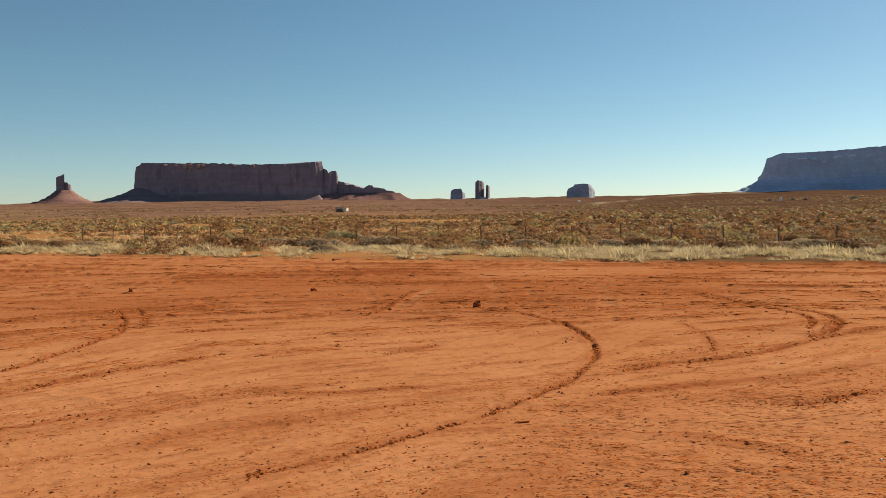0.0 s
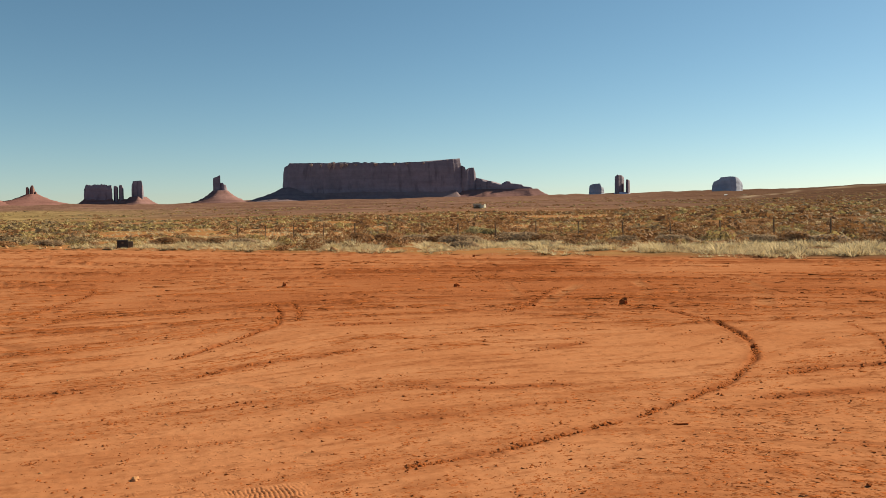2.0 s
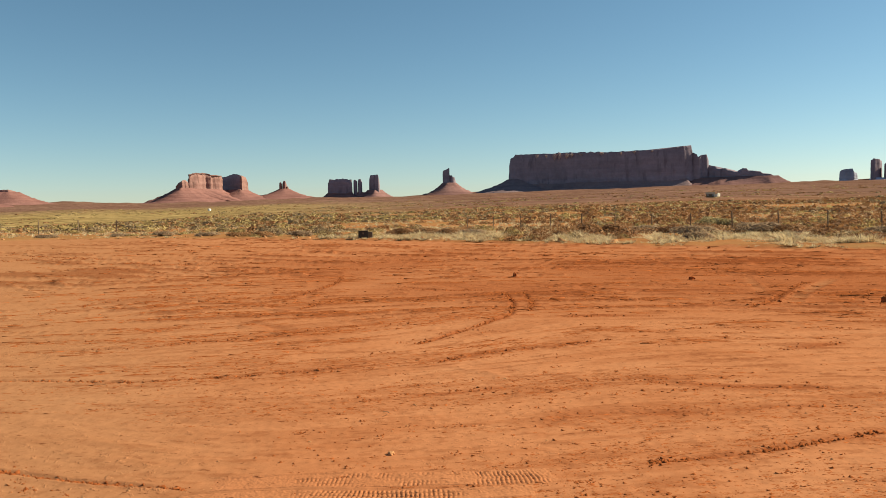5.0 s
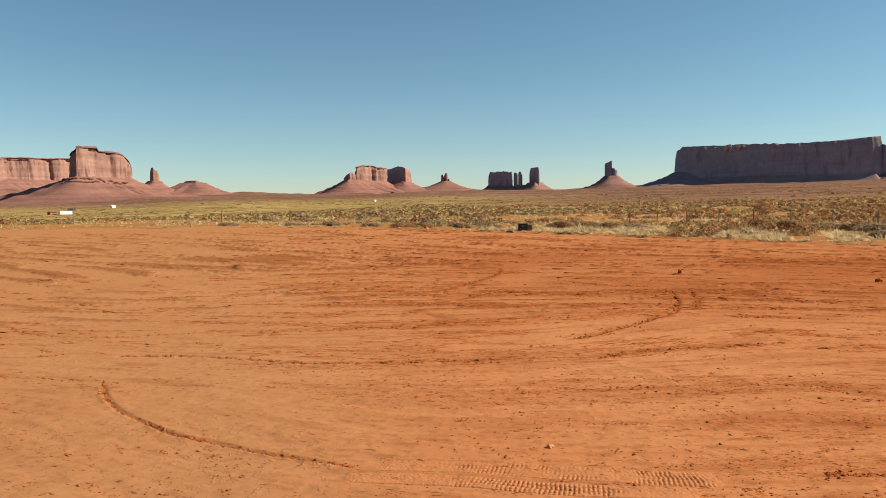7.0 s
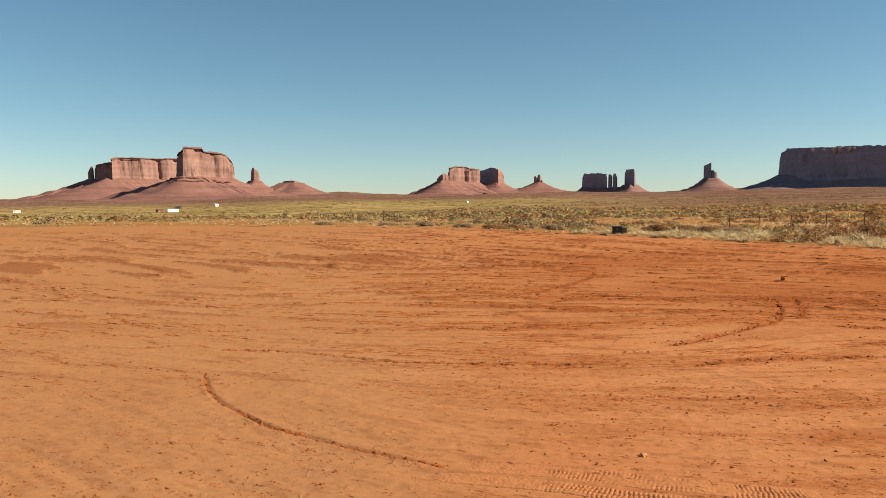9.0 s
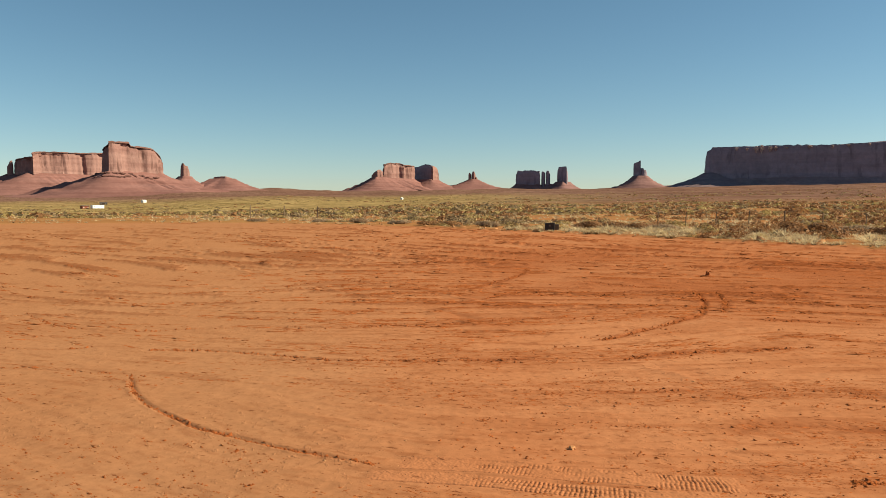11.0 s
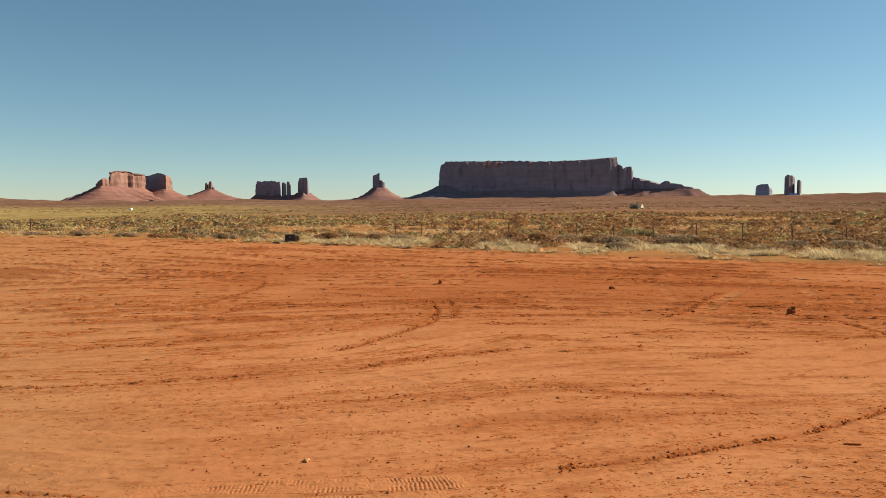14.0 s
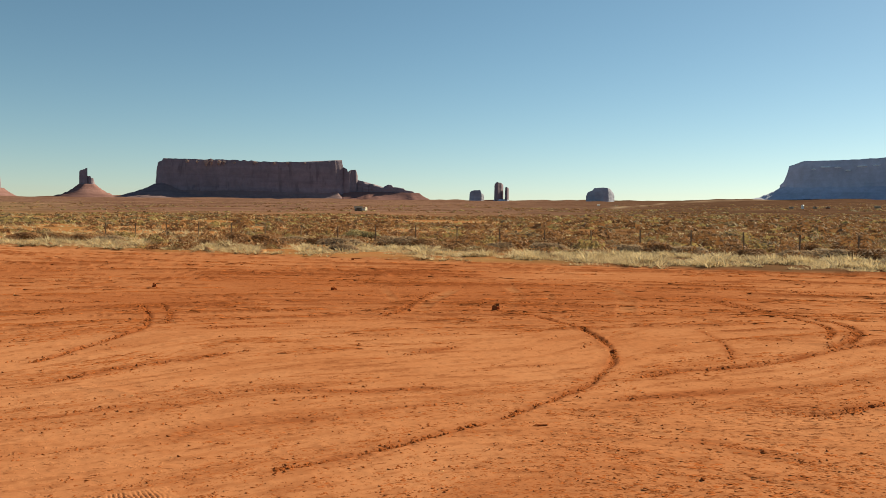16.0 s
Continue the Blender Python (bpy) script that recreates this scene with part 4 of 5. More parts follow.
butte("butte", "cluster of thin spires on a low scree cone", "butte", 4110, [("spire", q1, 1.6, 1.6, 25.0), ("spire", q2, 1.6, 1.6, 26.0), ("shoulder", q3, 1.6, 1.6, 27.0)], [([(36.95, 4115), (36.6, 4080), (36.25, 4095), (36.15, 4125), (36.6, 4160)], 1.78, 3.0, 28.0)])

# the lit double butte
r0 = [(43.72, 3690, 2.06), (43.64, 3600, 2.28), (43.3, 3590, 2.46), (42.98, 3610, 2.50), (42.8, 3700, 2.36), (43.3, 3760, 2.26)]
r1 = [(42.95, 3780, 2.70), (42.88, 3695, 2.87), (42.3, 3730, 2.99), (41.85, 3770, 2.96), (41.75, 3800, 2.94), (41.42, 3800, 2.86), (41.25, 3815, 2.82), (40.8, 3850, 2.78), (40.6, 3920, 2.76), (42.0, 4000, 2.80)]
# one rock in two colours: the wall's shade in mauve, its sunlit end red
r2 = [(41.30, 4190, 2.74), (40.95, 4150, 2.78), (40.48, 4080, 2.84), (40.0, 3980, 2.89), (39.5, 3890, 2.79), (39.42, 3930, 2.76), (39.3, 4100, 2.60), (39.8, 4280, 2.60), (40.7, 4280, 2.70)]
r3 = [(39.53, 3886, 2.78), (39.38, 3880, 2.76), (39.2, 3950, 2.74), (39.05, 4050, 2.73), (38.95, 4100, 2.50), (39.32, 4130, 2.50)]
butte("butte", "sunlit pinkish butte of two blocks with one shaded wall", "butte", 3900, [("pillar", r0, 1.65, 7.0, 29.0), ("cliff", r1, 1.65, 11.0, 30.0), ("cliff", r2, 1.7, 2.5, 31.0, M_DUSK), ("pillar", r3, 1.7, 3.0, 31.5)],
      [([(43.85, 3720), (43.4, 3570), (42.7, 3610), (42.3, 3705), (41.0, 3810), (40.4, 3930), (39.5, 3870), (38.9, 4020), (38.85, 4120), (40.0, 4240), (42.5, 4080), (43.5, 3900)], 1.78, 2.5, 32.0)])

# the large lit butte and the mesa behind it
l0 = [(66.92, 3965, 2.36), (66.84, 3945, 2.52), (66.74, 3940, 2.72), (66.60, 3940, 2.76), (66.54, 3955, 2.5), (66.62, 3990, 2.5), (66.86, 3990, 2.4)]
l1 = [(66.52, 3960, 2.79), (66.45, 3890, 2.87), (65.62, 3770, 3.03), (65.45, 3762, 3.19), (65.2, 3785, 3.31), (64.9, 3825, 3.36), (64.3, 3845, 3.38), (63.7, 3850, 3.37), (63.2, 3885, 3.36), (62.6, 3905, 3.34), (62.0, 3915, 3.35), (61.6, 3940, 3.36), (60.8, 3970, 3.35), (60.0, 4150, 3.25), (65.5, 4220, 3.15)]
l2 = [(61.52, 2800, 3.60), (61.44, 2720, 3.77), (61.16, 2656, 4.00), (61.08, 2648, 4.13), (60.6, 2660, 4.14), (59.72, 2708, 4.10), (59.62, 2720, 3.89), (58.9, 2744, 3.82), (58.42, 2764, 3.77), (58.18, 2776, 3.67), (57.95, 2788, 3.46), (57.74, 2800, 3.24), (57.66, 2830, 3.0), (58.2, 2960, 3.45), (61.0, 2976, 3.65)]
butte("mesa", "sunlit red mesa with sheer streaked walls", "mesa", 3870, [("pinnacle", l0, 1.9, 2.0, 33.0), ("cliff", l1, 1.95, 17.0, 34.0)], [([(67.0, 3975), (66.3, 3915), (65.8, 3770), (63.0, 3880), (61.0, 3960), (60.0, 4100), (65.6, 4195)], 1.92, 3.1, 35.0)])
butte("butte", "tall sunlit red butte with a stepped top on banded scree", "butte", 2736, [("cliff", l2, 2.0, 14.0, 36.0)], [(around(l2), 2.12, 3.2, 37.0)])
# a broken dark ledge half way down the scree
tall_butte = [ob for ob in scene.objects if ob.get("label", "").startswith("tall sunlit red butte")][0]
slope = np.array([v.co for v in [c for c in tall_butte.children if c.name.startswith("talus")][0].data.vertices])
for k in range(26):
    a = 61.9 - 0.145 * k + 0.03 * math.sin(9 * k)
    el = 1.86 + 0.13 * math.sin(0.15 * k + 0.4) + 0.05 * math.sin(5.1 * k) - (0.16 if k % 3 == 0 else 0.0)
    far = np.hypot(slope[:, 0], slope[:, 1])
    off = np.hypot(np.degrees(np.arctan2(-slope[:, 0], slope[:, 1])) - a, 2.5 * (np.degrees(np.arctan2(slope[:, 2] - 1.6, far)) - el)) + (far > 2760) * 9
    px, py, pz = slope[off.argmin()]
    rock = part("ledge_block", clod_like(k + 50, (7 + 5 * math.sin(3.3 * k) ** 2, 4.0, 2.2 + 1.6 * math.sin(2.1 * k) ** 2), M_CAP), tall_butte, "dark broken ledge rock on the scree")
    rock.location = (px, py, pz + 1.0)
    rock.rotation_euler = (0, 0, radians(a))
t1 = [(56.62, 3500, 2.55), (56.55, 3480, 2.77), (56.42, 3470, 2.81), (56.28, 3475, 2.63), (56.10, 3480, 2.57), (56.0, 3500, 2.25), (56.2, 3530, 2.45), (56.5, 3530, 2.65)]
butte("butte", "single sunlit rock tower on a scree cone", "butte", 3480, [("tower", t1, 1.75, 3.0, 38.0)], [([(56.8, 3505), (56.4, 3460), (55.95, 3470), (55.8, 3505), (56.3, 3560)], 1.88, 1.9, 39.0)])
k1 = [(54.5, 3510, 1.88), (53.7, 3490, 1.97), (53.2, 3500, 1.82), (53.3, 3580, 1.84), (54.3, 3590, 1.89)]
butte("hill", "low rounded red earth hill", "hill", 3500, [("cap", k1, 1.7, 3.0, 40.0)], [([(54.75, 3520), (53.7, 3475), (53.0, 3500), (53.2, 3600), (54.4, 3610)], 1.75, 3.0, 41.0)])


# the low cut bank where the scrub begins
def bank():
    line = [(ax + (bx - ax) * k / 90, ay + (by - ay) * k / 90) for (ax, ay), (bx, by) in zip(EDGE[1:-3], EDGE[2:-2]) for k in range(90)]
    verts, faces = [], []
    rows = ((-0.16, -0.03), (-0.04, 0.02), (0.00, 0.11), (0.04, 0.15), (0.12, 0.12), (0.28, -0.02))
    for k, (px, py) in enumerate(line):
        qx, qy = line[min(k + 1, len(line) - 1)]
        ox, oy = line[max(k - 1, 0)]
        tx, ty = qx - ox, qy - oy
        t = math.hypot(tx, ty)
        nx, ny = ty / t, -tx / t
        wob = 0.05 + 0.14 * noise.noise(Vector((px * 0.5, py * 0.5, 0))) + 0.10 * noise.noise(Vector((px * 2.1, py * 2.1, 3)))
        tall = (0.80 + 0.5 * noise.noise(Vector((px * 0.8, py * 0.8, 7))) + 0.3 * noise.noise(Vector((px * 3.1, py * 3.1, 1)))) * (0.25 if math.degrees(math.atan2(-px, py)) > 14 else 0.32)
        g = ground_z(px - 0.6 * nx, py - 0.6 * ny)
        for off, up in rows:
            o = off + wob
            verts.append((px + nx * o, py + ny * o, g + up * tall + 0.02 * noise.noise(Vector((px * 6, py * 6, off * 9)))))
        if k:
            a, b = (k - 1) * len(rows), k * len(rows)
            faces += [(a + e, b + e, b + e + 1, a + e + 1) for e in range(len(rows) - 1)]
    me = mesh_of("bank", verts, faces, M_BANK, False)
    bm = bmesh.new()
    bm.from_mesh(me)
    bmesh.ops.recalc_face_normals(bm, faces=bm.faces[:])
    bm.to_mesh(me)
    bm.free()
    tagged(new("bank", me), "low crumbling red earth bank at the lot edge", "bank", kind="structure")


bank()


# ---- plants ----
def mound(rng, count=24, size=0.34, flat=0.62):
    """A small bush of unit radius: a ragged dome of leaf sprays that face outwards."""
    k = np.arange(count) + 0.5
    up = 1 - k / count * 1.02
    phi = k * 2.39996 + rng.uniform(0, 6)
    side = np.sqrt(np.maximum(1 - up * up, 0))
    d = np.stack([side * np.cos(phi), side * np.sin(phi), up], 1)
    c = d * rng.uniform(0.70, 1.08, count)[:, None] * np.array([1, 1, flat])
    n = d + 0.45 * rng.normal(size=(count, 3))
    n /= np.linalg.norm(n, axis=1)[:, None]
    a = np.cross(n, rng.normal(size=(count, 3)))
    a /= np.linalg.norm(a, axis=1)[:, None]
    b = np.cross(n, a)
    s = size * rng.uniform(0.7, 1.35, count)[:, None]
    v = np.stack([c - b * s * 0.8 - a * s * 0.5, c + b * s * 0.8 - a * s * 0.5, c + a * s * 1.1], 1).reshape(-1, 3)
    v[:, 2] = np.maximum(v[:, 2], -0.06)
    return v


def tuft(count, rng, lean=0.5, width=0.05):
    """Grass blades from one root, unit height."""
    phi = rng.uniform(0, 2 * math.pi, count)
    out = np.stack([np.cos(phi), np.sin(phi), np.zeros(count)], 1)
    side = np.stack([-np.sin(phi), np.cos(phi), np.zeros(count)], 1)
    root = out * rng.uniform(0, 0.3, count)[:, None]
    tip = root + out * (lean * rng.uniform(0.2, 1.2, count))[:, None] + np.array([0, 0, 1]) * rng.uniform(0.55, 1.1, count)[:, None]
    w = width * rng.uniform(0.6, 1.5, count)[:, None]
    return np.stack([root - side * w, root + side * w, tip], 1).reshape(-1, 3)


def strew(templates, x, y, size, tall, rng, sink=0.04):
    """Copies of the templates at the places, joined."""
    z = land(x, y) - sink
    which = rng.randint(0, len(templates), len(x))
    turn = rng.uniform(0, 2 * math.pi, len(x))
    out = []
    for k, t in enumerate(templates):
        i = np.where(which == k)[0]
        c, s = np.cos(turn[i])[:, None], np.sin(turn[i])[:, None]
        px = (t[None, :, 0] * c - t[None, :, 1] * s) * size[i][:, None] + x[i][:, None]
        py = (t[None, :, 0] * s + t[None, :, 1] * c) * size[i][:, None] + y[i][:, None]
        pz = t[None, :, 2] * (size[i] * tall[i])[:, None] + z[i][:, None]
        out.append(np.stack([px, py, pz], -1).reshape(-1, 3))
    v = np.concatenate(out)
    return v, np.arange(len(v)).reshape(-1, 3)


def stuff(name, label, category, data, material):
    ob = new(name, big_mesh(name, *data, material))
    return tagged(ob, label, category, kind="stuff")


rng = np.random.RandomState(11)


def polar_places(count, near, far, power=1.0):
    """Places over the plain, thinning out with distance."""
    u = rng.uniform(0, 1, count)
    r = 1 / (1 / near + (1 / far - 1 / near) * u ** power)
    az = rng.uniform(-33, 76, count)
    x, y = -r * np.sin(np.radians(az)), r * np.cos(np.radians(az))
    return x, y, r, az, from_edge(x, y)


# straw-coloured grass along the edge of the lot: dense ahead, thin to the left
def edge_places(count, deep, lo, hi):
    seg = [(a, b) for a, b in zip(EDGE, EDGE[1:])]
    lengths = np.array([math.dist(a, b) for a, b in seg])
    lengths[0] = 0
    lengths[-2:] = 0
    k = rng.choice(len(seg), count, p=lengths / lengths.sum())
    f = rng.uniform(0, 1, count)
    a, b = np.array([s[0] for s in seg])[k], np.array([s[1] for s in seg])[k]
    d = b - a
    n = np.stack([d[:, 1], -d[:, 0]], 1) / np.hypot(d[:, 0], d[:, 1])[:, None]
    p = a + d * f[:, None] + n * deep(rng.uniform(0, 1, count))[:, None]
    az = np.degrees(np.arctan2(-p[:, 0], p[:, 1]))
    keep = (az > lo) & (az < hi)
    return p[keep, 0], p[keep, 1], az[keep]


x, y, az = edge_places(27000, lambda u: 0.05 + 9.7 * u, -33, 75)
s = from_edge(x, y)
lush = smooth01((38 - az) / 15)
clump = fbm(x * 0.5, y * 0.5, 3)
deep = 0.7 + 8.2 * lush
keep = (s > -0.25) & (s < deep + 1.2 * clump) & (rng.uniform(0, 1, len(x)) < (0.16 + 0.84 * lush) * smooth01(clump * 2.4 + 0.75))
x, y, s = x[keep], y[keep], s[keep]
blades = [tuft(30, rng, 1.7, 0.066) for _ in range(8)]
h = rng.uniform(0.11, 0.25, len(x)) * (1 + 0.9 * fbm(x * 1.1, y * 1.1, 2)) * (0.65 + 0.35 * smooth01(s / 2.0))
old = rng.uniform(0, 1, len(x)) < 0.10 + 0.55 * smooth01(1.6 * fbm(x * 0.7 + 31, y * 0.7, 3) - 0.1)
stuff("straw_grass", "pale dry straw-coloured grass along the lot edge", "grass", strew(blades, x[~old], y[~old], h[~old], rng.uniform(0.85, 1.25, (~old).sum()), rng), M_STRAW)
stuff("dead_grass", "darker dead grass among the straw at the lot edge", "grass", strew(blades, x[old], y[old], 0.9 * h[old], rng.uniform(0.6, 1.0, old.sum()), rng), M_SAGE)

# low scrub of three colours over the plain
fine_shapes = [np.concatenate([mound(rng, 120, 0.105, 0.7), mound(rng, 50, 0.12, 0.6) * 0.75]) for _ in range(10)]
near_shapes = [np.concatenate([mound(rng, 46, 0.19, 0.7), mound(rng, 18, 0.22, 0.6) * 0.7]) for _ in range(12)]
far_shapes = [mound(rng, 12, 0.42, 0.7) for _ in range(12)]
for shapes, count, lo, hi, power in ((fine_shapes, 4400, 36, 66, 0.9), (near_shapes, 6000, 66, 130, 0.85), (far_shapes, 62000, 115, 1500, 0.75)):
    x, y, r, az, s = polar_places(count, lo, hi, power)
    field = 0.8 * fbm(x * 0.016 + 4, y * 0.016, 3) + 0.4 * fbm(x * 0.08, y * 0.08, 2) + 0.7 * fbm(az * 0.22 + 60, 13 * np.log(r), 3)
    gold = smooth01((az - 10) / 46 + 0.22 * field + 0.12)
    pick = rng.uniform(0, 1, len(x))
    ok = (s > 0.8 + 6.0 * smooth01((20 - az) / 12)) & (rng.uniform(0, 1, len(x)) < smooth01(0.34 + 1.2 * field + 0.32 * smooth01((6 - az) / 16)))
    size = rng.uniform(0.17, 0.50, len(x)) * (0.95 + r / 330) * np.where(rng.uniform(0, 1, len(x)) > 0.86, 1.8, 1.0) * (1 + 0.25 * smooth01((10 - az) / 20))
    tall = rng.uniform(0.7, 1.2, len(x)) / (1 + r / 600)
    share = 0.10 + 0.16 * smooth01((az - 4) / 30)
    for name, label, sel, mat, scale in (
            ("brown_scrub", "low rust-brown desert scrub over the plain", pick > 0.30 + 0.52 * gold, M_BROWN, 1.0),
            ("sage_scrub", "low grey-brown scrub over the plain", pick < share, M_SAGE, 1.0),
            ("yellow_scrub", "low dry yellow bushes over the plain", (pick >= share) & (pick <= 0.30 + 0.52 * gold), M_GOLD, 0.9)):
        i = ok & sel
        stuff(name, label, "scrub", strew(shapes, x[i], y[i], size[i] * scale, tall[i], rng), mat)
# dry grass between the bushes
x, y, r, az, s = polar_places(17000, 38, 420, 0.8)
i = (s > 7) & (fbm(x * 0.05, y * 0.05, 3) > -0.45)
stuff("plain_grass", "thin dry tan grass between the bushes", "grass", strew([tuft(7, rng, 0.7, 0.11) for _ in range(6)], x[i], y[i], rng.uniform(0.14, 0.32, i.sum()) * (0.9 + r[i] / 160), np.full(i.sum(), 0.65), rng), M_STRAW)


def shrub(name, label, material, seed, leaves=3600, flat=0.6, leaf=0.046):
    """A bush of unit radius: stems and a crown of small leaves in several lobes."""
    g = np.random.RandomState(seed)
    ob = thing(name, label, "shrub", group="shrubs along the fence")
    lobes = []
    for k in range(9):
        a, q = g.uniform(0, 2 * math.pi), g.uniform(0.1, 0.62)
        v = np.concatenate([mound(g, leaves // 9, leaf / 0.45, 0.95), mound(g, leaves // 18, leaf / 0.4, 0.8) * 0.8]) * g.uniform(0.38, 0.58)
        lobes.append(v * np.array([1, 1, flat / 0.6]) + np.array([q * math.cos(a), q * math.sin(a), g.uniform(0.02, 0.30) * flat / 0.6]))
    v = np.concatenate(lobes)
    part("crown", big_mesh("crown", v, np.arange(len(v)).reshape(-1, 3), material), ob)
    verts, faces = [], []
    for k in range(12):
        a, q, top = g.uniform(0, 2 * math.pi), g.uniform(0.25, 0.75), g.uniform(0.3, 0.62) * flat / 0.6
        base, tip = Vector((0.06 * math.cos(a), 0.06 * math.sin(a), -0.08)), Vector((q * math.cos(a), q * math.sin(a), top))
        n0 = len(verts)
        for p, w in ((base, 0.022), (base.lerp(tip, 0.5) + Vector((0, 0, -0.05)), 0.015), (tip, 0.005)):
            verts += [p + Vector((w, 0, 0)), p + Vector((-0.5 * w, 0.87 * w, 0)), p + Vector((-0.5 * w, -0.87 * w, 0))]
        for lvl in (0, 3):
            for e in range(3):
                faces.append((n0 + lvl + e, n0 + lvl + (e + 1) % 3, n0 + lvl + 3 + (e + 1) % 3, n0 + lvl + 3 + e))
    part("stems", mesh_of("stems", verts, faces, M_TWIG), ob, "bare grey stems")
    return ob


def put_shrub(ob, x, y, wide, high, turn, first=False):
    m = pose(x, y, ground_z(x, y) - 0.02, 0, 0, turn)
    if first:
        ob.matrix_world = m
        made = ob
    else:
        made = copy_thing(ob, m)
    made.scale = (wide * 0.9, wide * 0.9, high * 0.68)
    return made


SHRUBS = {
    "grey": shrub("sagebrush", "grey-brown leafy sagebrush beside the wire fence", M_SHRUB, 1),
    "dark": shrub("saltbush", "dense dark brown saltbush behind the straw grass", M_BROWN, 2),
    "green": shrub("rabbitbrush", "bright yellow-green rabbitbrush on the scrub plain", M_GREEN, 3),
}
used = set()
BUSHES = [("dark", -13.6, 48.3, 1.5, 1.15), ("dark", -11.9, 48.0, 1.6, 1.1), ("grey", -9.9, 47.6, 1.5, 1.0), ("dark", -8.6, 46.8, 1.0, 0.8), ("grey", -6.6, 42.6, 1.6, 1.15), ("grey", -3.4, 45.8, 1.8, 1.25),
          ("dark", -2.0, 45.6, 1.5, 0.95), ("grey", -5.6, 37.6, 0.9, 0.8), ("dark", 13.0, 46.3, 0.7, 0.8), ("dark", 15.2, 45.4, 1.4, 0.9), ("dark", 20.1, 46.5, 0.8, 0.9), ("dark", 21.4, 46.2, 1.1, 0.8),
          ("dark", -13.5, 42.4, 0.8, 0.7), ("green", -8.0, 62.0, 1.25, 1.45), ("green", -6.9, 61.4, 0.9, 1.2), ("dark", -26.5, 48.6, 1.5, 0.9), ("dark", -24.6, 48.4, 1.6, 0.9), ("dark", -22.8, 48.0, 1.5, 0.8),
          ("grey", -20.8, 47.4, 1.2, 0.8), ("dark", 5.6, 50.2, 1.6, 1.05), ("dark", 7.4, 49.6, 1.7, 1.0)]
MORE_BUSHES = [("grey", 4.4, 43.0, 1.3, 0.9), ("grey", 8.2, 40.4, 1.3, 1.0), ("dark", 9.6, 39.6, 1.2, 1.1), ("grey", 11.0, 39.6, 1.5, 0.95), ("dark", 13.9, 38.9, 1.0, 0.75), ("grey", 15.6, 38.2, 1.1, 0.8),
               ("grey", 17.2, 37.8, 1.5, 1.0), ("dark", 18.6, 37.2, 1.4, 1.0), ("grey", 20.6, 36.0, 1.3, 0.9), ("dark", 23.0, 36.2, 1.4, 1.0), ("grey", 2.2, 44.2, 1.1, 0.8), ("dark", 0.4, 46.8, 1.3, 0.9),
               ("grey", -33.6, 46.4, 1.1, 0.9), ("dark", -37.2, 46.9, 1.3, 0.7), ("dark", -39.6, 47.4, 1.3, 0.65), ("grey", -43.5, 48.6, 1.2, 0.7), ("grey", -48.5, 49.0, 1.1, 0.9), ("dark", -30.4, 45.8, 0.9, 0.6),
               ("grey", -54.0, 49.5, 1.2, 0.6), ("grey", -60.5, 47.5, 1.3, 0.6)]
for kind, px, py, wide, high in BUSHES + MORE_BUSHES:
    put_shrub(SHRUBS[kind], px, py, wide, high, (px * 97 + py * 31) % 360, kind not in used)
    used.add(kind)


# ---- fence ----
def post_mesh(seed):
    g = random.Random(seed)
    bm = bmesh.new()
    rings = []
    for z, w in ((-0.15, 0.034), (0.3, 0.032), (0.8, 0.031), (1.14, 0.030), (1.20, 0.020)):
        rings.append([bm.verts.new((w * math.cos(a * math.pi / 4) * g.uniform(0.9, 1.1) + 0.015 * z * g.uniform(-1, 1), w * math.sin(a * math.pi / 4) * g.uniform(0.9, 1.1), z)) for a in range(8)])
    for lo, hi in zip(rings, rings[1:]):
        for a in range(8):
            bm.faces.new((lo[a], lo[(a + 1) % 8], hi[(a + 1) % 8], hi[a]))
    bm.faces.new(rings[-1])
    me = bpy.data.meshes.new("post")
    bm.to_mesh(me)
    bm.free()
    me.materials.append(M_POST)
    return me


def wire_mesh(points, thick):
    """A thin round wire through the points."""
    verts, faces = [], []
    for i, p in enumerate(points):
        verts += [Vector(p) + Vector((0, thick * math.cos(a), thick * math.sin(a))) for a in (0.5, 2.6, 4.7)]
        if i:
            b = 3 * (i - 1)
            faces += [(b + e, b + (e + 1) % 3, b + 3 + (e + 1) % 3, b + 3 + e) for e in range(3)]
    return mesh_of("wire", verts, faces, M_WIRE)


def fence(label, start, end, gap, tall, stout=1.0):
    ob = thing("fence", label, "fence")
    n = int(math.dist(start, end) / gap)
    shapes = [post_mesh(k) for k in range(4)]
    tops = []
    for k in range(n + 1):
        f = k / n
        px, py = start[0] + (end[0] - start[0]) * f, start[1] + (end[1] - start[1]) * f
        pz = ground_z(px, py)
        p = part("post", shapes[k % 4], ob)
        p.location = (px, py, pz)
        p.rotation_euler = (0.03 * math.sin(7 * k), 0.04 * math.cos(5 * k), k)
        p.scale = (stout, stout, tall * (0.92 + 0.14 * math.sin(3.7 * k) ** 2))
        tops.append((px, py, pz))
    for h in (0.35, 0.68, 1.0):
        part("wire", wire_mesh([(a, b, c + h * tall) for a, b, c in tops], 0.0016), ob, "thin rusty wire")
    return ob


fence("weathered wooden posts with thin wire along the scrub", (33.0, 37.0), (-25.9, 58.1), 2.62, 0.92, 1.15)
fence("taller far fence posts with thin wire", (-70.7, 64.5), (-75.8, 58.8), 3.8, 1.25, 1.9)


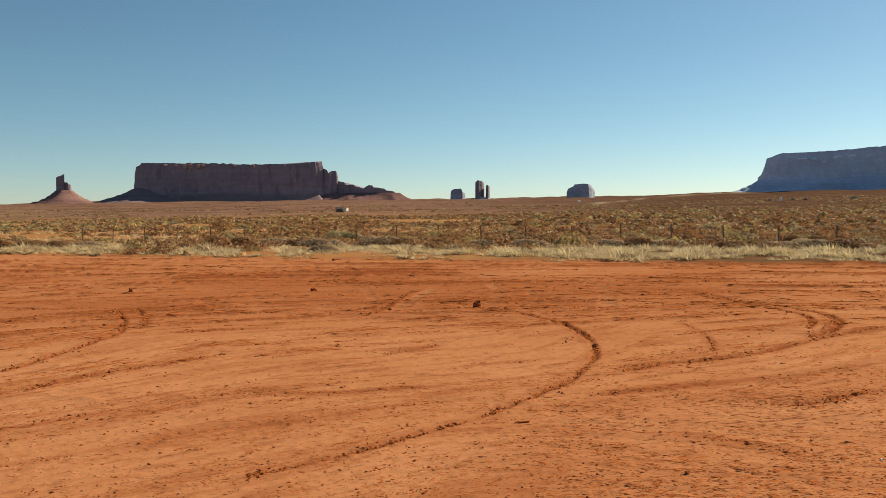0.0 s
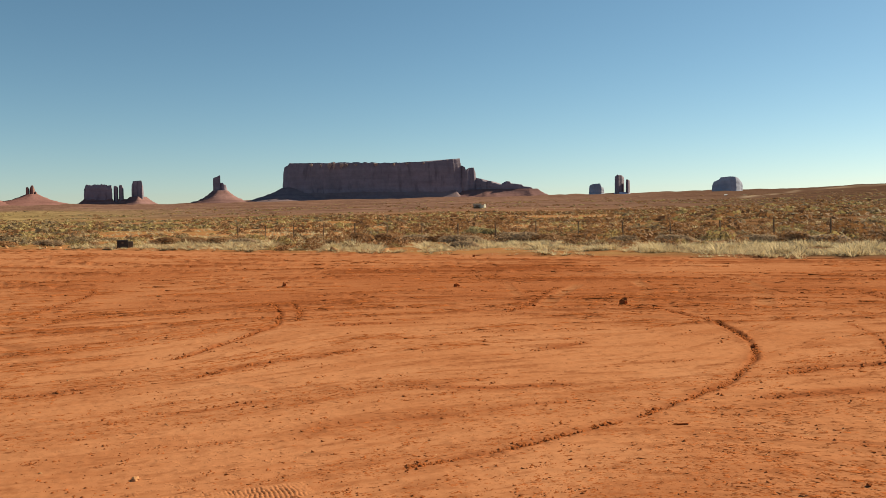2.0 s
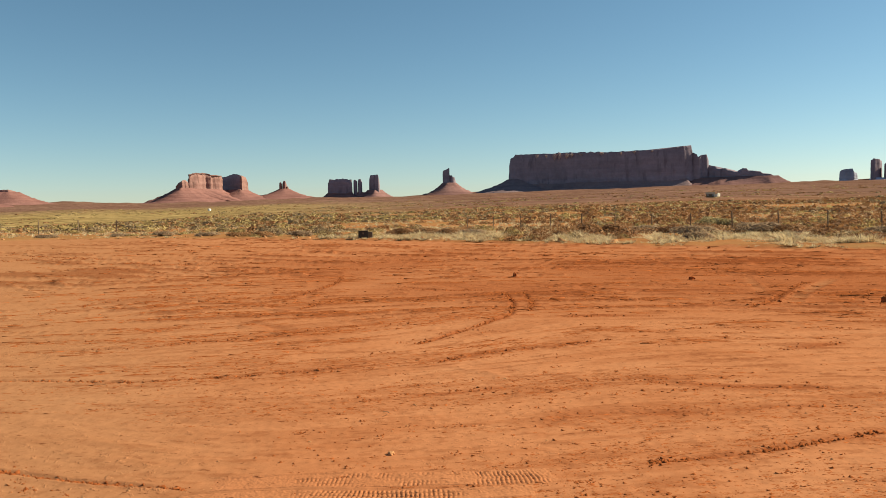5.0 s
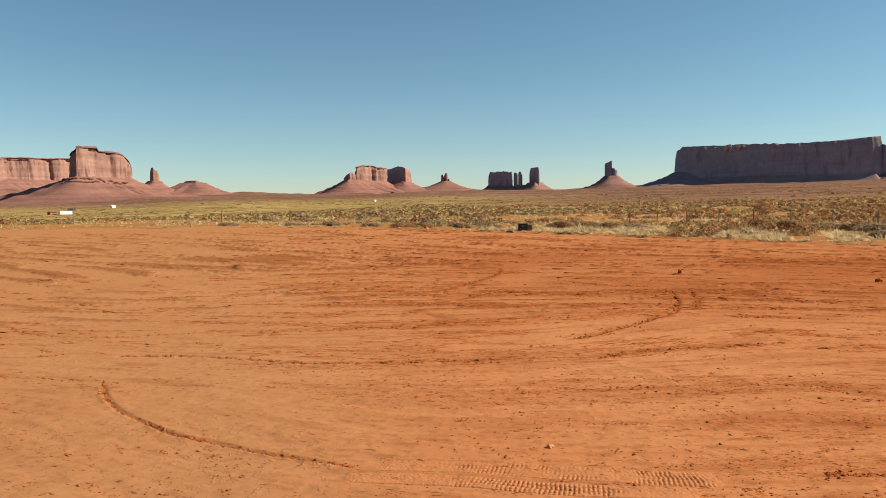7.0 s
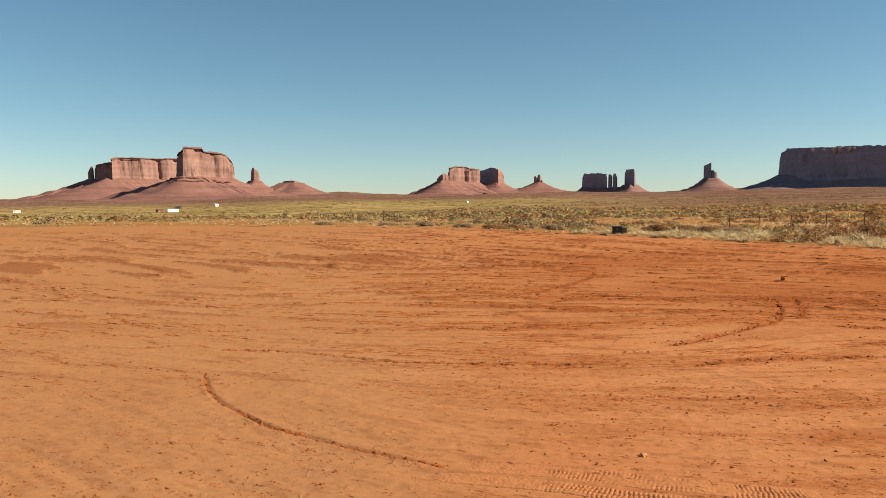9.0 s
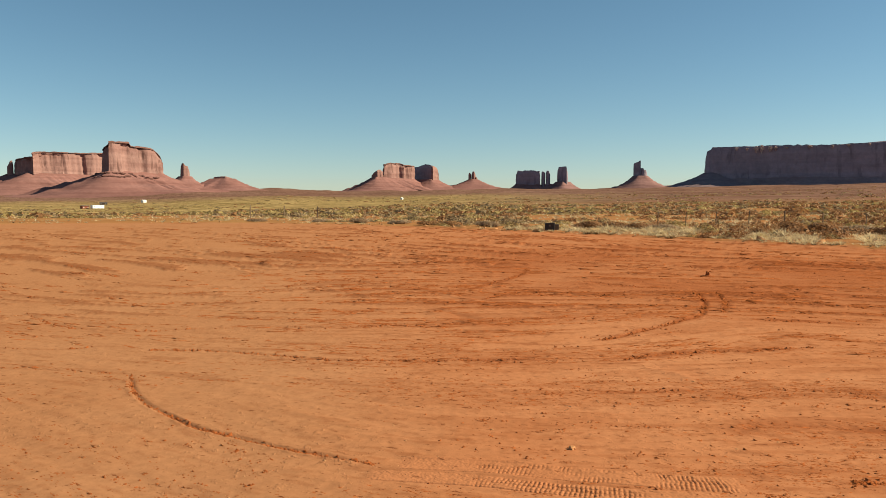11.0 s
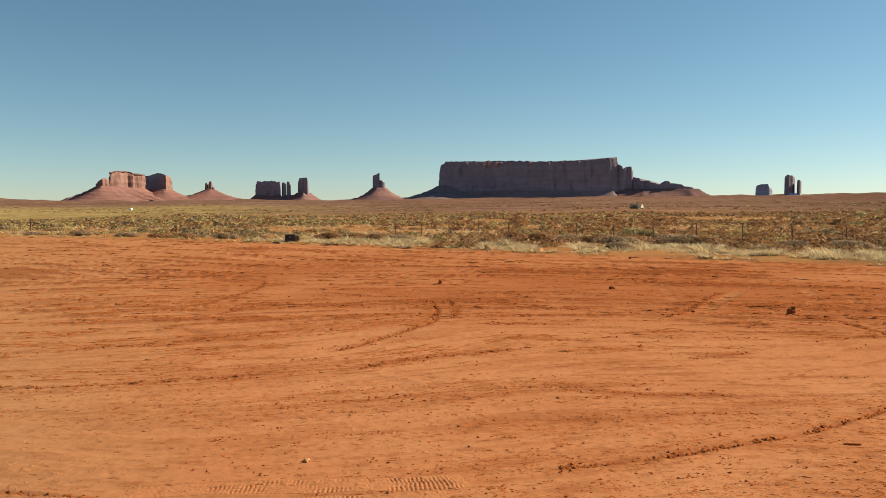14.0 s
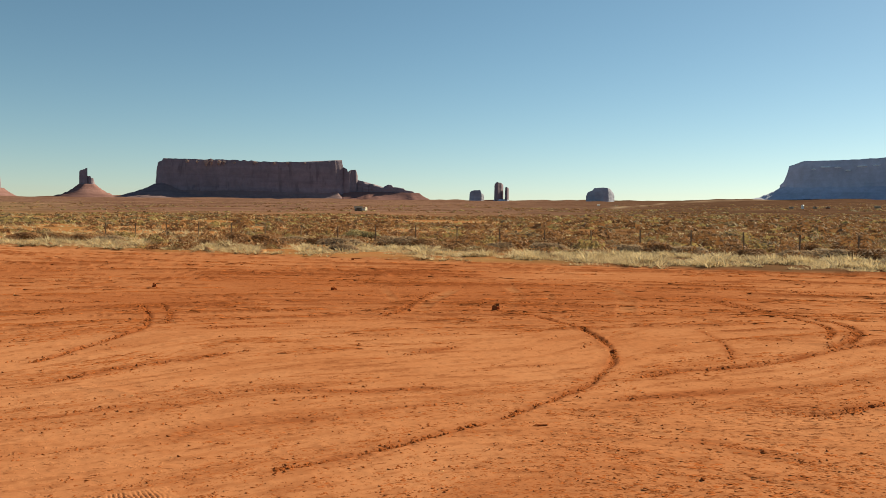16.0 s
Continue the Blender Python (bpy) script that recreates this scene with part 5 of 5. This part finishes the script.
# ---- box beside the lot ----
def utility_box(x, y, turn):
    ob = thing("utility_box", "dark brown steel box with a flat lid beside the lot", "utility box", (x, y, ground_z(x, y) - 0.03), turn)
    part("body", box_mesh("body", (-0.29, -0.25, 0), (0.29, 0.25, 0.44), M_DARKSTEEL, 0.015), ob)
    part("lid", box_mesh("lid", (-0.31, -0.27, 0.444), (0.31, 0.27, 0.485), M_DARKSTEEL, 0.012), ob)
    part("hasp", box_mesh("hasp", (-0.05, -0.275, 0.28), (0.05, -0.253, 0.38), M_GREY, 0.004), ob, "pale metal hasp")
    for hx in (-0.17, 0.17):
        part("handle", box_mesh("handle", (hx - 0.06, -0.28, 0.2), (hx + 0.06, -0.253, 0.225), M_DARKSTEEL, 0.005), ob)


utility_box(-25.55, 41.80, 31.0)
# the box's lighter right end, added as a block of its own
block = thing("concrete_block", "lighter right end of the steel box, built as a separate block", "block", (-25.51, 42.37, ground_z(-25.51, 42.37) - 0.04), 31.0)
part("body", box_mesh("body", (-0.11, -0.2, 0), (0.24, 0.25, 0.42), M_GREY, 0.03), block)


# ---- far houses and trailers ----
def house(name, label, category, az, r, long, wide, high, walls, roof, gable=0.8, wheels=False, swing=0.0):
    """A small building turned to the lot: walls, roof, door, windows."""
    px, py = spot(az, r)
    ob = thing(name, label, category, (px, py, ground_z(px, py) - 0.15), az + swing)
    lift = 0.5 if wheels else 0.0
    part("wall", box_mesh("wall", (-long / 2, -wide / 2, lift), (long / 2, wide / 2, high), walls, 0.04), ob)
    if gable > 0:
        e, hw, hl = 0.35, wide / 2 + 0.35, long / 2 + 0.35
        v = [(-hl, -hw, high - 0.1), (hl, -hw, high - 0.1), (hl, hw, high - 0.1), (-hl, hw, high - 0.1), (-hl, 0, high + gable), (hl, 0, high + gable)]
        part("roof", mesh_of("roof", v, [(0, 1, 5, 4), (2, 3, 4, 5), (0, 4, 3), (1, 2, 5), (3, 2, 1, 0)], roof), ob)
    else:
        part("roof", box_mesh("roof", (-long / 2 - 0.08, -wide / 2 - 0.08, high + 0.004), (long / 2 + 0.08, wide / 2 + 0.08, high + 0.14), roof, 0.04), ob)
    part("door", box_mesh("door", (-0.45, -wide / 2 - 0.05, lift + 0.1), (0.45, -wide / 2 - 0.004, lift + 2.0), walls, 0.01), ob)
    for k in (-0.32, 0.3):
        w = part("window", box_mesh("window", (k * long - 0.38, -wide / 2 - 0.06, lift + 1.1), (k * long + 0.38, -wide / 2 - 0.004, lift + 1.7), M_WHITE, 0.02), ob)
        part("pane", box_mesh("pane", (k * long - 0.26, -wide / 2 - 0.075, lift + 1.2), (k * long + 0.26, -wide / 2 - 0.062, lift + 1.6), M_GLASS), w)
    if wheels:
        for k in (-0.3, 0.3):
            bm = bmesh.new()
            bmesh.ops.create_cone(bm, cap_ends=True, segments=16, radius1=0.36, radius2=0.36, depth=0.22, matrix=pose(k * long, -wide / 2 + 0.15, 0.42, 90, 0, 0))
            me = bpy.data.meshes.new("wheel")
            bm.to_mesh(me)
            bm.free()
            me.materials.append(M_RUBBER)
            part("wheel", me, ob)
    return ob


HOUSES = [
    ("shed", "dark low shed with a gabled roof on the plain", "shed", 7.28, 440, 4.0, 3.0, 1.9, M_POST, M_ROOF, 0.9, False),
    ("travel_trailer", "small cream travel trailer beside a dark shed", "trailer", 6.85, 438, 2.8, 2.0, 1.9, M_CREAM, M_CREAM, 0, True, 62.0),
    ("mobile_home", "long white mobile home alone on the plain", "mobile home", 61.80, 690, 9.6, 3.4, 2.9, M_WHITE, M_WHITE, 0, True, 30.0),
    ("shed", "red-brown shed beside a long white mobile home", "shed", 62.55, 692, 5.6, 3.6, 2.4, M_BRICKRED, M_ROOF, 0.5, False, 30.0),
    ("house", "dark far house with a low roof", "house", 61.42, 1000, 8.0, 6.0, 2.4, M_ROOF, M_ROOF, 0.9, False),
    ("house", "small white far house at the foot of the scree", "house", 58.95, 1150, 5.2, 4.5, 2.6, M_WHITE, M_WHITE, 1.0, False, 40.0),
    ("house", "tiny white far house on the plain", "house", 41.60, 800, 2.0, 2.0, 1.5, M_WHITE, M_WHITE, 0.7, False, 50.0),
    ("mobile_home", "white mobile home at the far end of the lot", "mobile home", 71.05, 700, 5.0, 3.0, 2.4, M_WHITE, M_WHITE, 0, True),
    ("house", "small tan far house below the snowy mesa", "house", -21.95, 760, 3.6, 2.6, 1.3, M_TAN, M_ROOF, 0.5, False),
    ("house", "small tan far house below the snowy mesa", "house", -23.35, 790, 2.8, 2.4, 1.3, M_TAN, M_ROOF, 0.7, False),
    ("house", "dark far house with a pale roof", "house", -26.90, 800, 5.0, 4.0, 1.7, M_TAN, M_GREY, 0.9, False),
    ("house", "dark far house below the snowy mesa", "house", -24.10, 780, 3.4, 2.6, 1.4, M_BRICKRED, M_ROOF, 0.6, False),
    ("house", "tiny white far house near the pale hillside", "house", -9.55, 1300, 4.0, 4.0, 3.0, M_WHITE, M_WHITE, 1.0, False),
]
for row in HOUSES:
    house(*row)


def water_tank(az, r):
    px, py = spot(az, r)
    ob = thing("water_tank", "white upright water tank among far houses", "water tank", (px, py, ground_z(px, py) - 0.1))
    bm = bmesh.new()
    bmesh.ops.create_cone(bm, cap_ends=True, segments=24, radius1=1.1, radius2=1.1, depth=3.0, matrix=pose(0, 0, 1.5))
    me = bpy.data.meshes.new("body")
    bm.to_mesh(me)
    bm.free()
    me.materials.append(M_WHITE)
    part("body", me, ob)
    bm = bmesh.new()
    bmesh.ops.create_cone(bm, cap_ends=True, segments=24, radius1=1.16, radius2=0.25, depth=0.6, matrix=pose(0, 0, 3.304))
    me = bpy.data.meshes.new("roof")
    bm.to_mesh(me)
    bm.free()
    me.materials.append(M_WHITE)
    part("roof", me, ob)


water_tank(-22.62, 760)


# ---- clods and stones on the lot ----
def clod_mesh(name, seed, material, squash=0.65, detail=2):
    bm = bmesh.new()
    bmesh.ops.create_icosphere(bm, subdivisions=detail, radius=1.0)
    for v in bm.verts:
        q = 1 + 0.5 * noise.noise(v.co * 1.9 + Vector((seed, 0, 0))) + 0.35 * noise.noise(v.co * 5.3 + Vector((0, seed, 0)))
        v.co = Vector((v.co.x * q, v.co.y * q * 0.85, max(v.co.z, -0.35) * q * squash))
    me = bpy.data.meshes.new(name)
    bm.to_mesh(me)
    bm.free()
    me.materials.append(material)
    return me


SMALL = [("dirt_clod", "dark red lump of dirt at a track's end", 0.60, 14.55, 0.19, M_CLOD), ("dirt_clod", "dark red lump of dirt on the open lot", -2.93, 18.2, 0.15, M_CLOD), ("dirt_clod", "dark red lump of dirt on the open lot", -7.05, 18.2, 0.16, M_CLOD),
         ("stone", "small angular tan stone casting a dark shadow", -2.82, 4.52, 0.052, M_STONE), ("pebble", "small white pebble on red dirt", 2.84, 5.21, 0.020, M_WHITE), ("pebble", "small white pebble on red dirt", 2.34, 5.56, 0.012, M_WHITE),
         ("dirt_clod", "churned red lump of dirt", 3.62, 7.08, 0.055, M_CLOD), ("dirt_clod", "churned red lump of dirt", 1.50, 4.96, 0.034, M_CLOD), ("dirt_clod", "churned red lump of dirt", 1.12, 13.88, 0.08, M_CLOD), ("dirt_clod", "churned red lump of dirt", 1.86, 9.95, 0.06, M_CLOD),
         ("dirt_clod", "churned red lump of dirt", -5.20, 13.1, 0.09, M_CLOD), ("dirt_clod", "churned red lump of dirt", -0.95, 14.28, 0.07, M_CLOD), ("dirt_clod", "dark red lump of dirt near the straw grass", -4.30, 31.6, 0.15, M_CLOD)]
for k, (name, label, px, py, size, mat) in enumerate(SMALL):
    ob = new(name, clod_mesh(name, 6.3 + k * 3.7, mat))
    lie = ground_z(px, py) + float(lot_relief(np.array([px]), np.array([py]))[0][0])
    ob.matrix_world = pose(px, py, lie + 0.1 * size, 0, 0, 57 * k)
    ob.scale = (size * 0.42, size * 0.42, size * 0.75) if size > 0.13 else (size * 0.52, size * 0.52, size * 0.55)
    tagged(ob, label, "stone" if "clod" not in name else "dirt clod", group="loose lumps on the lot")

flat = new("flat_stone", clod_mesh("flat_stone", 5.1, M_CLOD, 0.5))
flat.matrix_world = pose(0.60, 6.22, ground_z(0.6, 6.16) + float(lot_relief(np.array([0.6]), np.array([6.16]))[0][0]) + 0.004, 0, 0, 14)
flat.scale = (0.060, 0.016, 0.018)
tagged(flat, "long flat red-brown stone lying on red dirt", "stone", group="loose lumps on the lot")


def twig(x, y, turn):
    """A thin bent dry stalk lying on the dirt."""
    lie = ground_z(x, y) + float(lot_relief(np.array([x]), np.array([y]))[0][0])
    pts = [(0.0, 0.0, 0.004), (0.05, 0.012, 0.010), (0.09, 0.0, 0.013), (0.12, -0.035, 0.010), (0.13, -0.085, 0.004)]
    verts, faces = [], []
    for i, p in enumerate(pts):
        verts += [Vector(p) + Vector((0.0028 * math.cos(a), 0.0028 * math.sin(a), 0.0028 * math.sin(a + 0.8))) for a in (0.3, 2.4, 4.5)]
        if i:
            b = 3 * (i - 1)
            faces += [(b + e, b + (e + 1) % 3, b + 3 + (e + 1) % 3, b + 3 + e) for e in range(3)]
    ob = new("twig", mesh_of("twig", verts, faces, M_STRAW))
    ob.matrix_world = pose(x, y, lie, 0, 0, turn)
    tagged(ob, "thin bent dry stalk lying on red dirt", "twig")


twig(-3.42, 5.47, -30)

# uncounted crumbs, thickest along the wheel marks


LUMP_V = np.array([(1, 0, -0.15), (0, 1, -0.15), (-1, 0, -0.15), (0, -1, -0.15), (0, 0, 1)], float)
LUMP_F = np.array([(0, 1, 4), (1, 2, 4), (2, 3, 4), (3, 0, 4)])


def crumbs(name, label, x, y, size, material):
    g = np.random.RandomState(len(x))
    stretch = np.stack([g.uniform(0.8, 1.9, len(x)), g.uniform(0.6, 1.3, len(x)), g.uniform(0.5, 1.1, len(x))], 1)[:, None]
    lump = 1 + g.uniform(-0.35, 0.35, (len(x), len(LUMP_V), 1))
    shape = np.repeat(LUMP_V[None], len(x), 0)
    shape[:, 4, :2] = g.uniform(-0.8, 0.8, (len(x), 2))
    v = shape * lump * size[:, None, None] * stretch
    z = land(x, y) + lot_relief(x, y)[0] + size * 0.10
    v = v + np.stack([x, y, z], 1)[:, None]
    f = LUMP_F[None] + (np.arange(len(x)) * len(LUMP_V))[:, None, None]
    stuff(name, label, "dirt", (v.reshape(-1, 3), f.reshape(-1, 3)), material)


# short dragged ridges of dirt, mostly along the edge of the lot
def broken_rows(count):
    """Short rows of thrown-up crumbs, drawn out by wheels along the lot."""
    u = rng.uniform(0, 1, count)
    r = 1 / (1 / 3.0 + (1 / 60 - 1 / 3.0) * u ** 0.9)
    az = rng.uniform(-32, 75, count)
    x, y = -r * np.sin(np.radians(az)), r * np.cos(np.radians(az))
    wc, ws = course(x, y)
    way = np.arctan2(ws, wc)
    turn = way + rng.normal(0, 0.12, count)
    cover = smooth01(0.30 + 1.2 * dragged(x, y, 2.1, 1.7, 41.0) + 0.35 * fbm(x * 0.2, y * 0.2, 2)) * (0.30 + 0.70 * smooth01((60 - az) / 25)) * (0.45 + 0.55 * smooth01((r - 7) / 6))
    rough = smooth01((-3 - az) / 10) * smooth01((12 - r) / 4)
    cover = np.maximum(cover, 0.55 * rough * smooth01(0.05 + 1.5 * fbm(x * 0.9, y * 0.9, 3)))
    ok = (from_edge(x, y) < -0.5) & (rng.uniform(0, 1, count) < cover)
    x, y, r, turn, rough = x[ok], y[ok], r[ok], turn[ok], rough[ok]
    long = rng.uniform(0.25, 1.0, len(x)) ** 2 * (0.06 + 0.034 * r)
    each = rng.randint(3, 10, len(x))
    k = np.repeat(np.arange(len(x)), each)
    n = len(k)
    f = rng.uniform(-1, 1, n)
    side = rng.normal(0, 1, n) * (0.004 + 0.0016 * r[k]) + 0.12 * long[k] * f * f
    size = rng.uniform(0.35, 1.0, n) ** 1.5 * (0.0026 + 0.00130 * r[k]) * (1.1 - 0.7 * np.abs(f)) * (1 + 0.25 * rough[k]) * (1 - 0.15 * smooth01((r[k] - 13) / 10))
    c, s = np.cos(turn[k]), np.sin(turn[k])
    px, py = x[k] + f * long[k] * c - side * s, y[k] + f * long[k] * s + side * c
    drawn = long[k] * rng.uniform(0.12, 0.5, n) * smooth01((r[k] - 5) / 6) * (1 - rough[k])
    shape = np.stack([np.maximum(size * rng.uniform(1.5, 3.5, n), drawn), size * rng.uniform(0.7, 1.2, n), size * rng.uniform(0.45, 1.0, n) * np.clip(r[k] / 15, 0.5, 0.9)], 1)
    v = np.repeat(LUMP_V[None], n, 0)
    v[:, 4, :2] = rng.uniform(-0.8, 0.8, (n, 2))
    v = v * (1 + rng.uniform(-0.35, 0.35, (n, 5, 1))) * shape[:, None]
    qx, qy = v[:, :, 0] * c[:, None] - v[:, :, 1] * s[:, None], v[:, :, 0] * s[:, None] + v[:, :, 1] * c[:, None]
    z = land(px, py) + lot_relief(px, py)[0]
    out = np.stack([qx + px[:, None], qy + py[:, None], v[:, :, 2] + z[:, None]], -1)
    faces = LUMP_F[None] + (np.arange(n) * 5)[:, None, None]
    stuff("broken_crust", "short broken rows of dark red dirt crumbs", "dirt", (out.reshape(-1, 3), faces.reshape(-1, 3)), M_CLOD)


broken_rows(57000)
cx, cy, cs = [], [], []
for j, (points, wide, depth, ridge) in enumerate(TRACKS):
    line = glide(points, 12)
    run = sum(math.dist(a, b) for a, b in zip(line, line[1:]))
    main = wide < 0.046
    for k in range(int(run * 290 * min(1.0, depth / 0.022) ** 1.7)):
        i = rng.randint(len(line) - 1)
        f = rng.uniform()
        (ax, ay), (bx, by) = line[i], line[i + 1]
        px, py, t = ax + (bx - ax) * f, ay + (by - ay) * f, math.dist((ax, ay), (bx, by))
        if rng.uniform() > 0.7 + 0.9 * float(grid_noise(np.array([px * 5.0 + j]), np.array([py * 5.0]))[0]):
            continue
        side = rng.normal() * wide * (0.6 if main else 0.9)
        cx.append(px + side * (by - ay) / t)
        cy.append(py - side * (bx - ax) / t)
        cs.append(rng.uniform(0.25, 1.0) ** 3 * (0.023 if main else 0.019) * (0.58 + math.hypot(px, py) / 30))
# small clusters of crumbs over the open lot
u = rng.uniform(0, 1, 3600)
r = 1 / (1 / 2.9 + (1 / 34 - 1 / 2.9) * u)
az = rng.uniform(-32, 75, len(u))
x, y = -r * np.sin(np.radians(az)), r * np.cos(np.radians(az))
keep = (from_edge(x, y) < -0.5) & (rng.uniform(0, 1, len(u)) < 0.25 + 0.75 * smooth01(fbm(x * 0.45 + 3, y * 0.45 + 9, 3) * 1.3 + 0.2 * smooth01((5 - az) / 20)) - 0.5 * smooth01((az - 36) / 24))
each = rng.randint(1, 5, keep.sum()) ** 2
x, y, r = np.repeat(x[keep], each), np.repeat(y[keep], each), np.repeat(r[keep], each)
wc, ws = course(x, y)
along, across = rng.normal(0, 1, len(x)) * (0.03 + 0.008 * r), rng.normal(0, 1, len(x)) * (0.010 + 0.003 * r)
cx, cy = np.concatenate([cx, x + wc * along - ws * across]), np.concatenate([cy, y + ws * along + wc * across])
cs = np.concatenate([cs, rng.uniform(0.25, 1.0, len(x)) ** 3 * 0.0095 * (0.7 + r / 10)])
crumbs("dirt_crumbs", "small loose red dirt crumbs on the lot", cx, cy, cs, M_CLOD)
u = rng.uniform(0, 1, 420)
r = 1 / (1 / 2.9 + (1 / 25 - 1 / 2.9) * u)
az = rng.uniform(-32, 75, len(u))
crumbs("pale_pebbles", "tiny pale pebbles scattered on the red lot", -r * np.sin(np.radians(az)), r * np.cos(np.radians(az)), rng.uniform(0.002, 0.007, len(u)) * (1 + r / 14), M_STONE)
x, y, az = edge_places(900, lambda u: 0.1 + 1.6 * u, 12, 74)
keep = rng.uniform(0, 1, len(x)) < 0.15 + 0.5 * smooth01(fbm(x * 0.4, y * 0.4, 2))
crumbs("edge_rubble", "pale stones and clods pushed up along the lot edge", x[keep], y[keep], rng.uniform(0.2, 1.0, keep.sum()) ** 2 * 0.15, M_STONE)
